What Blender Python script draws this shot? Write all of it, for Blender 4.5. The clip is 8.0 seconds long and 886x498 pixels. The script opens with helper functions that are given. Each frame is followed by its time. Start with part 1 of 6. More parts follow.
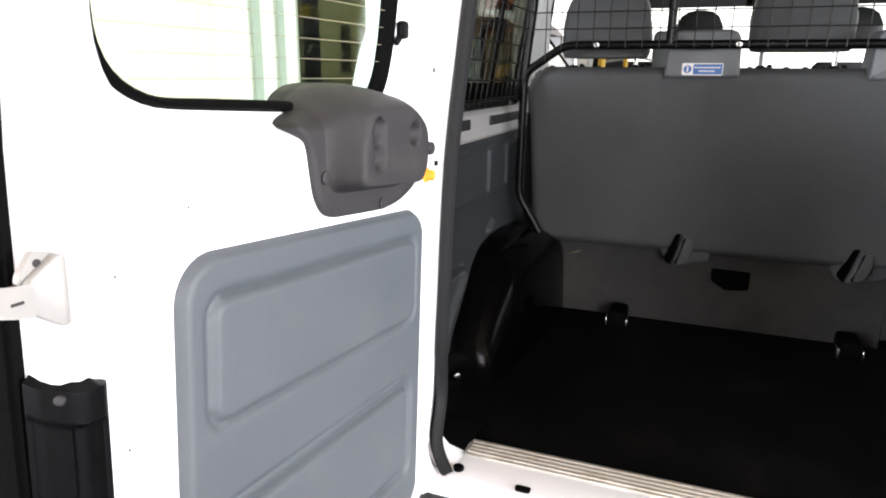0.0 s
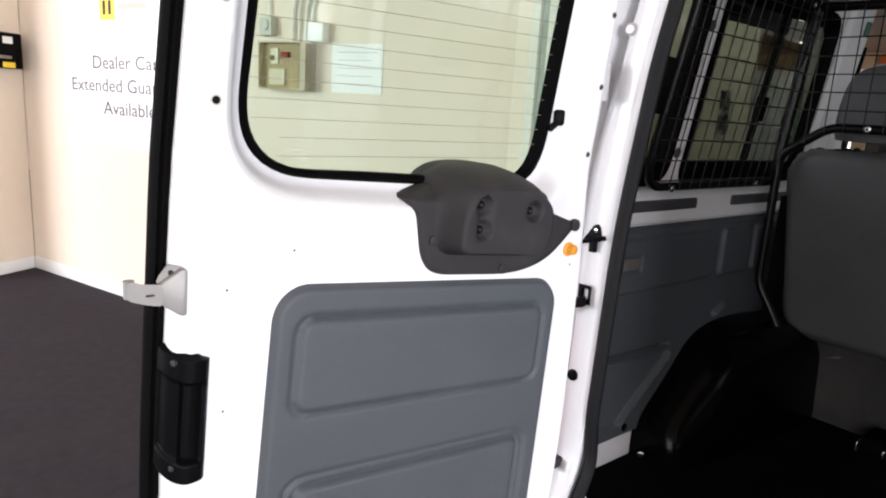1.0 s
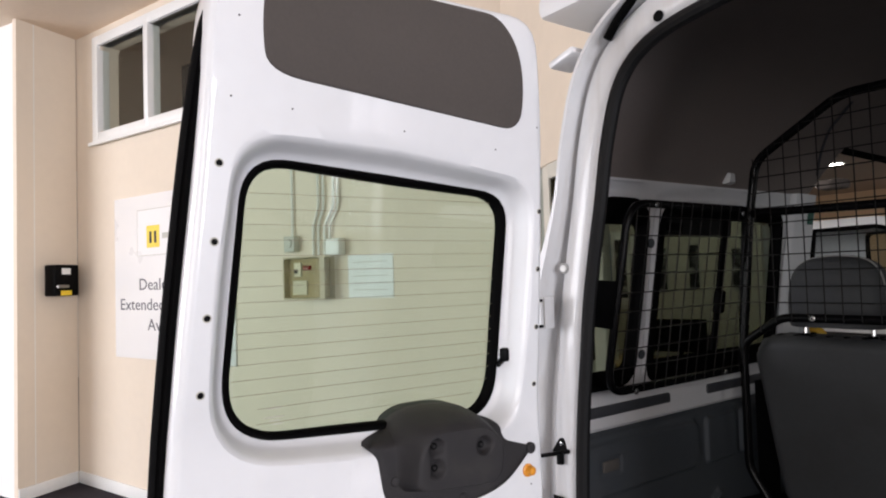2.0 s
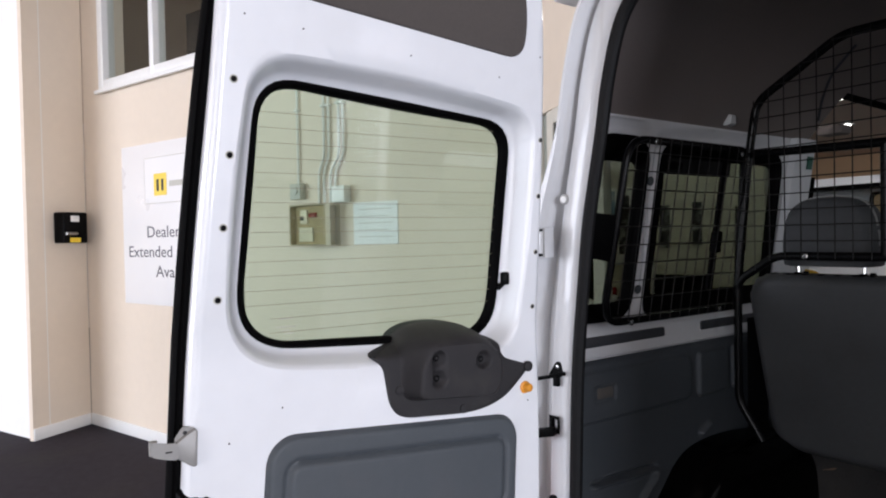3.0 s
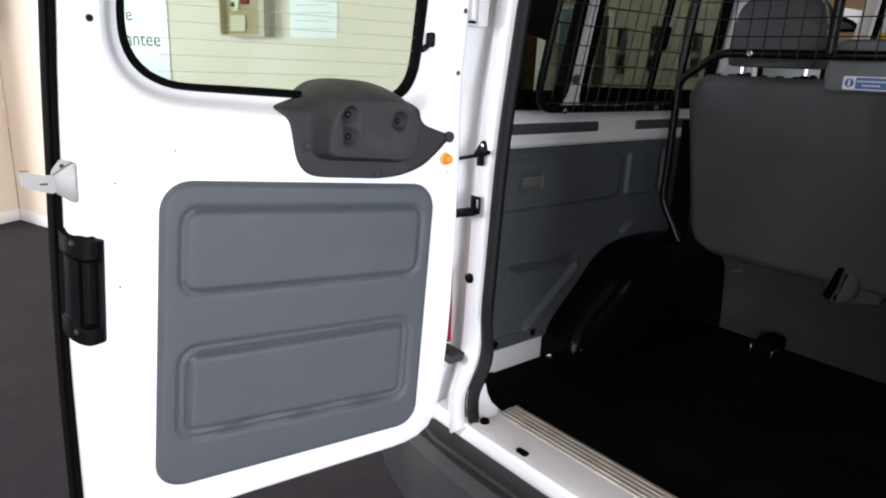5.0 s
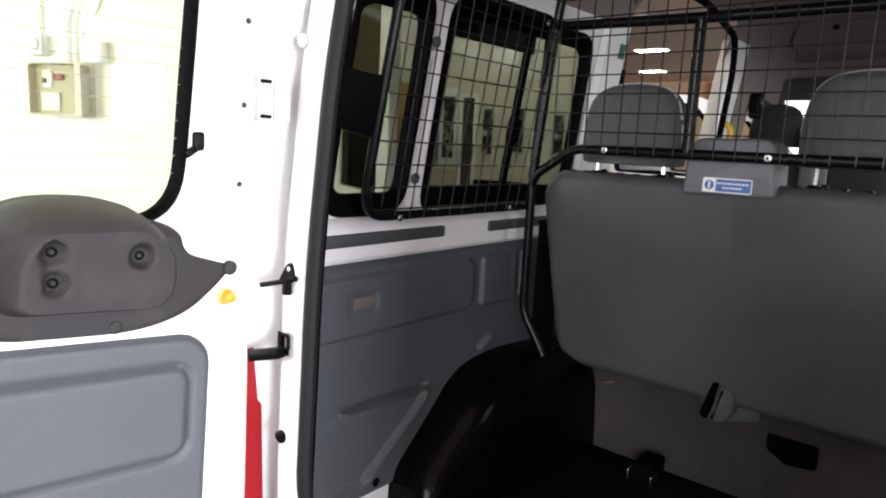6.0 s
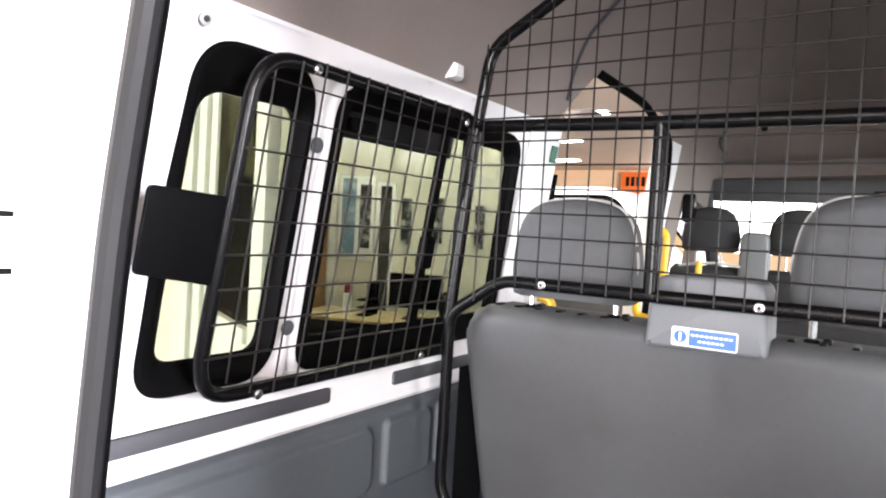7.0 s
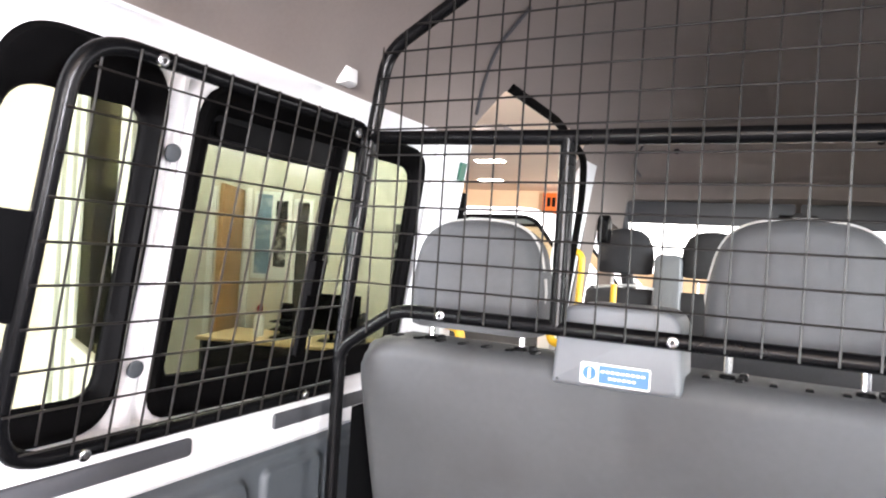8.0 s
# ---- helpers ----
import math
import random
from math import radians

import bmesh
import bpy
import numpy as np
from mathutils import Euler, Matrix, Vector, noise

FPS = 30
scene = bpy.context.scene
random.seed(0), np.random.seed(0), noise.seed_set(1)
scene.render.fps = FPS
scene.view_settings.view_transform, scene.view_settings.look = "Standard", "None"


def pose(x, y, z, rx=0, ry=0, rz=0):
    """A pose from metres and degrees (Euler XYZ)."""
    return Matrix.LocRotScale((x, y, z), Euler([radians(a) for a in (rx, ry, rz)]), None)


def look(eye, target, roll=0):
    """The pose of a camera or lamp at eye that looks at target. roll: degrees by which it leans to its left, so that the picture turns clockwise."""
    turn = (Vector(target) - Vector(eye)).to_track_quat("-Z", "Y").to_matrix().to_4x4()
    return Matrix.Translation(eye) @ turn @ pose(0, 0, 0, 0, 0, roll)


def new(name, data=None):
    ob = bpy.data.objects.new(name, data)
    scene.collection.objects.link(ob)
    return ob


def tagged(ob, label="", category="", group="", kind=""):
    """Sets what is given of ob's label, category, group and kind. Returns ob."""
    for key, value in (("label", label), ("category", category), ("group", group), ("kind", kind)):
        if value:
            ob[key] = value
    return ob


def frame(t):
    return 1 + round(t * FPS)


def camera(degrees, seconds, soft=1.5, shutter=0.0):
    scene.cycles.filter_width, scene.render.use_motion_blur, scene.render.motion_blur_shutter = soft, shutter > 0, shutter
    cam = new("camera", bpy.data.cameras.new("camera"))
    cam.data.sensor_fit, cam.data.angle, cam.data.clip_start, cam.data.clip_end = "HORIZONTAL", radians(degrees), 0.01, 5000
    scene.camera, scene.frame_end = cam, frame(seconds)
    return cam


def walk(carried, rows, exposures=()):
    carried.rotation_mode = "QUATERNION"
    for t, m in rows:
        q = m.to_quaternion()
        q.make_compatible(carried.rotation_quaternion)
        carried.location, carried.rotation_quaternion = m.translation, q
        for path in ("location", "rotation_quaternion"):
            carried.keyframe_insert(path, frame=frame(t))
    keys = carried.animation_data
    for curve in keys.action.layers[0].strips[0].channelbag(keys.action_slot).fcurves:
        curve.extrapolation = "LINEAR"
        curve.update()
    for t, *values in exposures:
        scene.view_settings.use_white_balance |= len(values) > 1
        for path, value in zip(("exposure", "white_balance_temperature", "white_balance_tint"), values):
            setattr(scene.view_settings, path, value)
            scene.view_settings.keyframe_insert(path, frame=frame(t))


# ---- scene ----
cam = camera(67.7, 8.0, soft=2.0)
PATH = [
    (0, (-0.245, -1.201, 1.436), (-0.938, 0.604, 0.923), 0.6),
    (0.5, (-0.077, -1.187, 1.455), (-1.194, 0.381, 0.915), 4.2),
    (1, (0.086, -1.102, 1.505), (-1.418, 0.149, 1.09), 3.6),
    (1.5, (0.236, -1.066, 1.628), (-1.365, 0.133, 1.6), 0.4),
    (1.7, (0.281, -1.077, 1.67), (-1.337, 0.096, 1.757), -2.0),
    (2.8, (0.367, -1.124, 1.613), (-1.256, 0.045, 1.637), -0.7),
    (3, (0.369, -1.128, 1.593), (-1.258, 0.034, 1.556), -1.1),
    (3.5, (0.386, -1.135, 1.547), (-1.227, 0.035, 1.379), -0.4),
    (4, (0.387, -1.14, 1.501), (-1.232, -0.004, 1.201), 0.0),
    (4.2, (0.384, -1.137, 1.485), (-1.224, -0.002, 1.127), -0.1),
    (5.3, (0.344, -0.968, 1.461), (-1.099, 0.295, 0.892), 3.5),
    (5.5, (0.318, -0.903, 1.481), (-1.104, 0.413, 0.986), 3.5),
    (6, (0.209, -0.717, 1.518), (-1.061, 0.794, 1.2), 2.9),
    (6.5, (0.091, -0.553, 1.571), (-1.049, 1.075, 1.346), 2.2),
    (7, (-0.02, -0.356, 1.615), (-1.129, 1.307, 1.551), 3.3),
    (7.5, (-0.058, -0.247, 1.628), (-1.122, 1.447, 1.619), 3.2),
    (8, (-0.042, -0.209, 1.627), (-0.961, 1.567, 1.632), 3.7),
]
EXPOSURES = [(0.0, 2.2, 6550, 10), (0.5, 1.55, 6500, 10), (1.0, 1.05, 6500, 13), (1.5, 0.5, 6700, 13), (3.0, 0.4, 6150, 13), (4.2, 0.72, 6150, 13), (5.3, 1.35, 6350, 10), (6.0, 2.0, 6550, 13), (6.5, 2.6, 6600, 14), (7.0, 3.75, 6550, 14), (7.5, 3.75, 6500, 14), (8.0, 4.15, 6500, 14)]
walk(cam, [(t, look(eye, target, roll)) for t, eye, target, roll in PATH], EXPOSURES)

# ---- light: overcast sky, added lamps for unseen daylight, strip lights in the ceiling ----
world = bpy.data.worlds.new("overcast")
scene.world = world
world.use_nodes = True
wn = world.node_tree.nodes
sky = wn.new("ShaderNodeTexSky")
sky.sky_type, sky.sun_disc = "NISHITA", False
sky.sun_elevation, sky.sun_rotation = radians(40), radians(150)
world.node_tree.links.new(sky.outputs[0], wn["Background"].inputs[0])
wn["Background"].inputs[1].default_value = 0.1


def area_lamp(name, eye, target, sx, sy, watts, colour):
    d = bpy.data.lights.new(name, "AREA")
    d.shape, d.size, d.size_y, d.energy, d.color = "RECTANGLE", sx, sy, watts, colour
    ob = new(name, d)
    ob.matrix_world = look(eye, target)
    return ob


area_lamp("daylight_back", (-6.8, -8.9, 1.9), (-5.2, 0, 1.8), 6.4, 3.4, 520, (0.92, 0.935, 1.0))
# fill lamp added to brighten the left seats and wall; no entrance known there
area_lamp("added_seat_fill", (3.4, -8.9, 1.9), (-0.2, 0, 1.5), 4.0, 3.4, 140, (0.92, 0.935, 1.0))
area_lamp("daylight_side", (10.5, -2.2, 1.8), (0, -1.2, 1.5), 5.2, 3.0, 700, (0.92, 0.935, 1.0))
# fill lamp added at the unseen far side windows, aimed down off the headlining
area_lamp("far_side_fill", (0.79, 1.7, 1.58), (-0.25, 1.6, 0.0), 2.4, 0.4, 4.2, (0.95, 0.935, 0.97))

# ---- materials ----
def mat(name, colour, rough=0.5, metal=0.0, vary=0.12, grain=60.0, bump=0.0, bump_scale=200.0, coat=0.0, emit=None, stain=None, rough_vary=0.1, spec=0.5, streak=1.0):
    """A surface with variation at two scales: grain and broad wear; stain is (colour, amount, size)."""
    m = bpy.data.materials.new(name)
    m.use_nodes = True
    t = m.node_tree
    n, ln = t.nodes, t.links
    b = n["Principled BSDF"]
    co = n.new("ShaderNodeTexCoord")
    fine, broad = n.new("ShaderNodeTexNoise"), n.new("ShaderNodeTexNoise")
    fine.inputs["Scale"].default_value, broad.inputs["Scale"].default_value = grain, grain / 14
    fine.inputs["Detail"].default_value = broad.inputs["Detail"].default_value = 4
    for q in (fine, broad):
        ln.new(co.outputs["Object"], q.inputs["Vector"])
    add = n.new("ShaderNodeMath")
    add.operation = "ADD"
    ln.new(fine.outputs["Fac"], add.inputs[0])
    ln.new(broad.outputs["Fac"], add.inputs[1])
    rng = n.new("ShaderNodeMapRange")
    rng.inputs["From Min"].default_value, rng.inputs["From Max"].default_value = 0.6, 1.4
    rng.inputs["To Min"].default_value, rng.inputs["To Max"].default_value = 1 - vary, 1 + vary
    ln.new(add.outputs[0], rng.inputs["Value"])
    mul = n.new("ShaderNodeVectorMath")
    mul.operation = "MULTIPLY"
    mul.inputs[0].default_value = colour
    ln.new(rng.outputs[0], mul.inputs[1])
    out = mul.outputs[0]
    if stain:
        sn, ramp, mix = n.new("ShaderNodeTexNoise"), n.new("ShaderNodeMapRange"), n.new("ShaderNodeMix")
        sn.inputs["Scale"].default_value, sn.inputs["Detail"].default_value = stain[2], 6
        run = n.new("ShaderNodeMapping")
        run.inputs["Scale"].default_value = (1, 1, streak)
        ln.new(co.outputs["Object"], run.inputs["Vector"])
        ln.new(run.outputs[0], sn.inputs["Vector"])
        ramp.inputs["From Min"].default_value, ramp.inputs["From Max"].default_value = 0.52, 0.72
        ramp.inputs["To Max"].default_value = stain[1]
        ln.new(sn.outputs["Fac"], ramp.inputs["Value"])
        mix.data_type = "RGBA"
        ln.new(ramp.outputs[0], mix.inputs["Factor"])
        ln.new(out, mix.inputs["A"])
        mix.inputs["B"].default_value = (*stain[0], 1)
        out = mix.outputs["Result"]
    ln.new(out, b.inputs["Base Color"])
    rr = n.new("ShaderNodeMapRange")
    rr.inputs["To Min"].default_value, rr.inputs["To Max"].default_value = max(0.03, rough - rough_vary), min(1, rough + rough_vary)
    ln.new(broad.outputs["Fac"], rr.inputs["Value"])
    ln.new(rr.outputs[0], b.inputs["Roughness"])
    b.inputs["Specular IOR Level"].default_value = spec
    b.inputs["Metallic"].default_value, b.inputs["Coat Weight"].default_value = metal, coat
    if bump:
        bn, bp = n.new("ShaderNodeTexNoise"), n.new("ShaderNodeBump")
        bn.inputs["Scale"].default_value, bn.inputs["Detail"].default_value = bump_scale, 3
        ln.new(co.outputs["Object"], bn.inputs["Vector"])
        bp.inputs["Strength"].default_value, bp.inputs["Distance"].default_value = bump, 0.002
        ln.new(bn.outputs["Fac"], bp.inputs["Height"])
        ln.new(bp.outputs[0], b.inputs["Normal"])
    if emit:
        b.inputs["Emission Color"].default_value, b.inputs["Emission Strength"].default_value = (*emit[0], 1), emit[1]
    return m


def glass(name, tint, rough=0.0, shine=0.03, graze=0.6):
    m = bpy.data.materials.new(name)
    m.use_nodes = True
    n, ln = m.node_tree.nodes, m.node_tree.links
    n.remove(n["Principled BSDF"])
    tr, gl, mix, fr = n.new("ShaderNodeBsdfTransparent"), n.new("ShaderNodeBsdfGlossy"), n.new("ShaderNodeMixShader"), n.new("ShaderNodeLayerWeight")
    tr.inputs[0].default_value = (*tint, 1)
    gl.inputs["Roughness"].default_value = rough
    fr.inputs["Blend"].default_value = 0.5
    pw, sc = n.new("ShaderNodeMath"), n.new("ShaderNodeMath")
    pw.operation, pw.inputs[1].default_value = "POWER", 5.0
    sc.operation, sc.inputs[1].default_value, sc.inputs[2].default_value = "MULTIPLY_ADD", graze, shine
    ln.new(fr.outputs["Facing"], pw.inputs[0])
    ln.new(pw.outputs[0], sc.inputs[0])
    ln.new(sc.outputs[0], mix.inputs[0])
    ln.new(tr.outputs[0], mix.inputs[1])
    ln.new(gl.outputs[0], mix.inputs[2])
    ln.new(mix.outputs[0], n["Material Output"].inputs[0])
    return m


PAINT = mat("white_paint", (0.78, 0.79, 0.81), 0.32, vary=0.02, grain=30, coat=0.5, stain=((0.62, 0.61, 0.59), 0.12, 9), rough_vary=0.06)
PAINT_JAMB = mat("grimy_white_paint", (0.66, 0.665, 0.675), 0.34, vary=0.03, grain=30, coat=0.4, stain=((0.42, 0.39, 0.35), 0.35, 30), streak=0.07)
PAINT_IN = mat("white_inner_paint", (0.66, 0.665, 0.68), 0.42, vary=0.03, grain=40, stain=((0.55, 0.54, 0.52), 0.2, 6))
SIDE_TRIM = mat("dark_blue_grey_vinyl", (0.058, 0.067, 0.076), 0.52, vary=0.09, grain=80, bump=0.3, bump_scale=900, stain=((0.07, 0.073, 0.08), 0.4, 7))
TRIM = mat("blue_grey_vinyl", (0.062, 0.071, 0.08), 0.55, vary=0.07, grain=90, bump=0.35, bump_scale=900, stain=((0.08, 0.082, 0.088), 0.35, 8))
TRIM_DARK = mat("slate_grey_plastic", (0.045, 0.047, 0.053), 0.55, vary=0.08, grain=90, bump=0.3, bump_scale=900)
CHARCOAL = mat("charcoal_grained_plastic", (0.024, 0.0225, 0.024), 0.5, vary=0.1, grain=120, bump=0.5, bump_scale=1100, stain=((0.06, 0.055, 0.05), 0.3, 18), spec=0.3)
BLACK = mat("satin_black_plastic", (0.0025, 0.0025, 0.0028), 0.42, vary=0.15, grain=80, bump=0.2, bump_scale=800, spec=0.06)
RUBBER = mat("black_rubber_seal", (0.0025, 0.0024, 0.0025), 0.7, vary=0.2, grain=60, bump=0.3, bump_scale=500, spec=0.02)
GASKET = mat("dark_grey_rubber_gasket", (0.007, 0.007, 0.0075), 0.6, vary=0.15, grain=60, bump=0.2, bump_scale=500, spec=0.2)
TUBE = mat("black_powder_coat", (0.0025, 0.0025, 0.0028), 0.26, vary=0.15, grain=120, bump=0.12, bump_scale=500, spec=0.18, rough_vary=0.06)
WIRE = mat("black_coated_wire", (0.006, 0.005, 0.0045), 0.45, vary=0.2, grain=80, spec=0.25)
SEAT = mat("grey_seat_vinyl", (0.06, 0.063, 0.066), 0.62, vary=0.08, grain=70, bump=0.5, bump_scale=1300, stain=((0.047, 0.047, 0.048), 0.5, 6), spec=0.3)
# flat black for holes: their shade is put into the colour
HOLE_SHADE = mat("painted_hole_shade", (0.002, 0.002, 0.002), 0.9, vary=0.1, grain=40, spec=0.0)
SEAT_LOW = mat("scuffed_grey_carpet_backing", (0.034, 0.033, 0.033), 0.85, vary=0.25, grain=220, bump=0.6, bump_scale=900, stain=((0.06, 0.055, 0.05), 0.5, 5), spec=0.12)
CARD_CLOTH = mat("brownish_grey_trim_cloth", (0.088, 0.077, 0.071), 0.9, vary=0.07, grain=160, bump=0.3, bump_scale=800, spec=0.2)
PAD = mat("mid_grey_plastic", (0.1, 0.107, 0.116), 0.5, vary=0.05, grain=80, bump=0.25, bump_scale=900)
PIPING = mat("light_grey_piping", (0.33, 0.33, 0.32), 0.6, vary=0.1, grain=90)
FRONT_SEAT = mat("dark_grey_seat_cloth", (0.028, 0.028, 0.03), 0.85, vary=0.15, grain=200, bump=0.5, bump_scale=900, spec=0.15)
MAT_FLOOR = mat("black_rubber_floor_mat", (0.003, 0.003, 0.003), 0.8, vary=0.3, grain=90, bump=0.5, bump_scale=420, stain=((0.008, 0.0075, 0.007), 0.5, 7), spec=0.03)
ARCH = mat("black_moulded_arch", (0.0018, 0.0016, 0.0016), 0.15, vary=0.2, grain=60, bump=0.08, bump_scale=260, spec=0.08, rough_vary=0.05)
HEADLINING = mat("grey_headlining", (0.18, 0.152, 0.139), 0.9, vary=0.06, grain=150, bump=0.3, bump_scale=700, stain=((0.16, 0.155, 0.15), 0.35, 3))
ALU = mat("dirty_aluminium_tread", (0.6, 0.58, 0.53), 0.5, metal=0.55, vary=0.15, grain=150, stain=((0.4, 0.35, 0.27), 0.6, 25))
ZINC = mat("cast_alloy", (0.3, 0.292, 0.285), 0.45, metal=0.85, vary=0.1, grain=120, bump=0.3, bump_scale=600)
KEEPER = mat("dull_cast_alloy", (0.27, 0.262, 0.248), 0.5, metal=0.2, vary=0.06, grain=70, bump=0.06, bump_scale=300, stain=((0.3, 0.28, 0.25), 0.3, 30))
HINGE = mat("dull_grey_hinge_steel", (0.36, 0.35, 0.33), 0.5, vary=0.12, grain=90)
STEEL = mat("bright_steel", (0.6, 0.6, 0.6), 0.25, metal=1.0, vary=0.1, grain=90)
ORANGE = mat("orange_plastic_cap", (0.75, 0.3, 0.02), 0.4, vary=0.08, grain=60)
YELLOW = mat("yellow_grab_rail", (0.62, 0.36, 0.008), 0.45, vary=0.06, grain=60)
RED = mat("red_lamp_lens", (0.22, 0.002, 0.005), 0.3, vary=0.05, grain=30, spec=0.3)
BUMPER = mat("black_bumper_plastic", (0.03, 0.03, 0.031), 0.6, vary=0.15, grain=90, bump=0.4, bump_scale=600, stain=((0.06, 0.058, 0.055), 0.4, 6), spec=0.3)
CARPET = mat("charcoal_carpet_tiles", (0.036, 0.033, 0.041), 0.95, vary=0.3, grain=240, bump=0.9, bump_scale=420, stain=((0.05, 0.048, 0.045), 0.4, 1.6), spec=0.1)
CREAM = mat("cream_wall_paint", (0.74, 0.645, 0.53), 0.85, vary=0.03, grain=14, bump=0.15, bump_scale=160, stain=((0.66, 0.57, 0.46), 0.2, 1.3))
# tan pushed towards orange: the warm lamp light is put into the colour
WARM_LIT_WALL = mat("tan_paint_with_warm_light", (0.76, 0.53, 0.32), 0.85, vary=0.04, grain=6, bump=0.15, bump_scale=160)
WHITE_WALL = mat("white_wall_paint", (0.8, 0.8, 0.78), 0.8, vary=0.03, grain=14, bump=0.15, bump_scale=160)
PALE = mat("pale_yellow_wall_paint", (0.6, 0.58, 0.48), 0.85, vary=0.03, grain=14, bump=0.15, bump_scale=160)
CEIL = mat("warm_white_ceiling_panel", (0.78, 0.63, 0.49), 0.9, vary=0.04, grain=20, bump=0.2, bump_scale=200)
WHITE_GLOSS = mat("white_gloss_joinery", (0.8, 0.8, 0.78), 0.35, vary=0.03, grain=30)
WOOD = mat("oak_veneer_door", (0.36, 0.19, 0.075), 0.5, vary=0.2, grain=40, bump=0.15, bump_scale=90)
BEECH = mat("beech_laminate", (0.5, 0.37, 0.2), 0.45, vary=0.12, grain=40)
# unlit rooms: their shade is put into this dark colour
ROOM_SHADE = mat("painted_room_shade", (0.05, 0.045, 0.04), 0.9, vary=0.3, grain=8)
FRAME_DULL = mat("dull_grey_green_panel", (0.3, 0.33, 0.29), 0.5, vary=0.06, grain=30)
FRAME_GREEN = mat("pale_green_window_frame", (0.66, 0.65, 0.58), 0.4, vary=0.04, grain=30)
SIGN = mat("white_acrylic_sign", (0.83, 0.82, 0.81), 0.3, vary=0.01, grain=20)
SIGN_GREY = mat("sign_grey_print", (0.075, 0.07, 0.085), 0.5, vary=0.03, grain=30)
SIGN_YELLOW = mat("sign_yellow_print", (0.85, 0.62, 0.05), 0.5, vary=0.04, grain=30)
LABEL_BLUE = mat("label_blue_print", (0.02, 0.1, 0.32), 0.4, vary=0.04, grain=60)
LABEL_WHITE = mat("label_white_film", (0.62, 0.62, 0.62), 0.35, vary=0.02, grain=60)
LABEL_YELLOW = mat("label_yellow_film", (0.85, 0.6, 0.03), 0.4, vary=0.03, grain=60)
GREEN = mat("green_exit_label", (0.01, 0.09, 0.06), 0.4, vary=0.05, grain=60)
FUSE_GREY = mat("beige_grey_steel_box", (0.5, 0.44, 0.33), 0.7, spec=0.1, vary=0.06, grain=50, stain=((0.42, 0.38, 0.3), 0.3, 7))
BOX_GREY = mat("pale_grey_steel_box", (0.5, 0.49, 0.43), 0.5, vary=0.04, grain=60)
PAPER = mat("white_paper", (0.8, 0.8, 0.79), 0.7, vary=0.02, grain=60)
CONDUIT = mat("white_pvc_conduit", (0.74, 0.73, 0.69), 0.4, vary=0.03, grain=50)
SIGN_ORANGE = mat("orange_sign_panel", (0.85, 0.16, 0.015), 0.5, vary=0.05, grain=20)
HEATER = mat("heater_line_print", (0.22, 0.2, 0.14), 0.6, vary=0.1, grain=90)
# glow of the added fill panels over the office
OFFICE_FILL = mat("office_fill_glow", (0.9, 0.9, 0.88), 0.4, vary=0.01, grain=30, emit=((1.0, 0.97, 0.88), 9.0))
TUBE_LIGHT = mat("lit_diffuser", (0.9, 0.9, 0.88), 0.4, vary=0.01, grain=30, emit=((1.0, 0.95, 0.86), 6.0))
DAY = mat("bright_daylight_beyond", (0.8, 0.8, 0.8), 0.9, vary=0.02, grain=2, emit=((1.0, 0.99, 0.97), 0.5))
REAR_GLASS = glass("green_tinted_glass", (0.8, 0.895, 0.845))
SIDE_GLASS = glass("privacy_tinted_glass", (0.43, 0.46, 0.42), shine=0.01)
FAR_GLASS = glass("light_limiting_far_glass", (0.3, 0.32, 0.29))
CLEAR_GLASS = glass("clear_pane", (0.93, 0.95, 0.93))
SMOKED = glass("smoked_office_pane", (0.42, 0.41, 0.32), shine=0.005, graze=0.04)
COVER = glass("clear_plastic_cover", (0.92, 0.9, 0.84), shine=0.0, graze=0.1)

# ---- building blocks ----
def thing(name, label, category, at=(0, 0, 0), rz=0.0, group="", kind=""):
    ob = new(name)
    ob.empty_display_size = 0.05
    ob.matrix_world = pose(*at, 0, 0, rz)
    return tagged(ob, label, category, group, kind)


def part(name, bm, material, parent, label="", m=None, smooth=35):
    """Links a bmesh as one mesh object under a thing or part; materials may be one or a list."""
    bmesh.ops.recalc_face_normals(bm, faces=bm.faces)
    me = bpy.data.meshes.new(name)
    bm.to_mesh(me)
    bm.free()
    for q in (material if isinstance(material, (list, tuple)) else [material]):
        me.materials.append(q)
    if smooth:
        for p in me.polygons:
            p.use_smooth = True
        me.set_sharp_from_angle(angle=radians(smooth))
    ob = new(name, me)
    if parent:
        ob.parent = parent
    if m is not None:
        ob.matrix_local = m
    return tagged(ob, label)


def share(ob, parent, m):
    """Another piece on the same mesh."""
    o = new(ob.name.split(".")[0], ob.data)
    o.parent = parent
    o.matrix_local = m
    return tagged(o, ob.get("label", ""))


def box(bm, x0, x1, y0, y1, z0, z1, bevel=0.0, seg=2):
    r = bmesh.ops.create_cube(bm, size=1.0)
    for v in r["verts"]:
        v.co = Vector((x0 + (v.co.x + 0.5) * (x1 - x0), y0 + (v.co.y + 0.5) * (y1 - y0), z0 + (v.co.z + 0.5) * (z1 - z0)))
    if bevel:
        es = list({e for v in r["verts"] for e in v.link_edges})
        bmesh.ops.bevel(bm, geom=es, offset=bevel, segments=seg, affect="EDGES", profile=0.5)
    return bm


def B(*a, **k):
    return box(bmesh.new(), *a, **k)


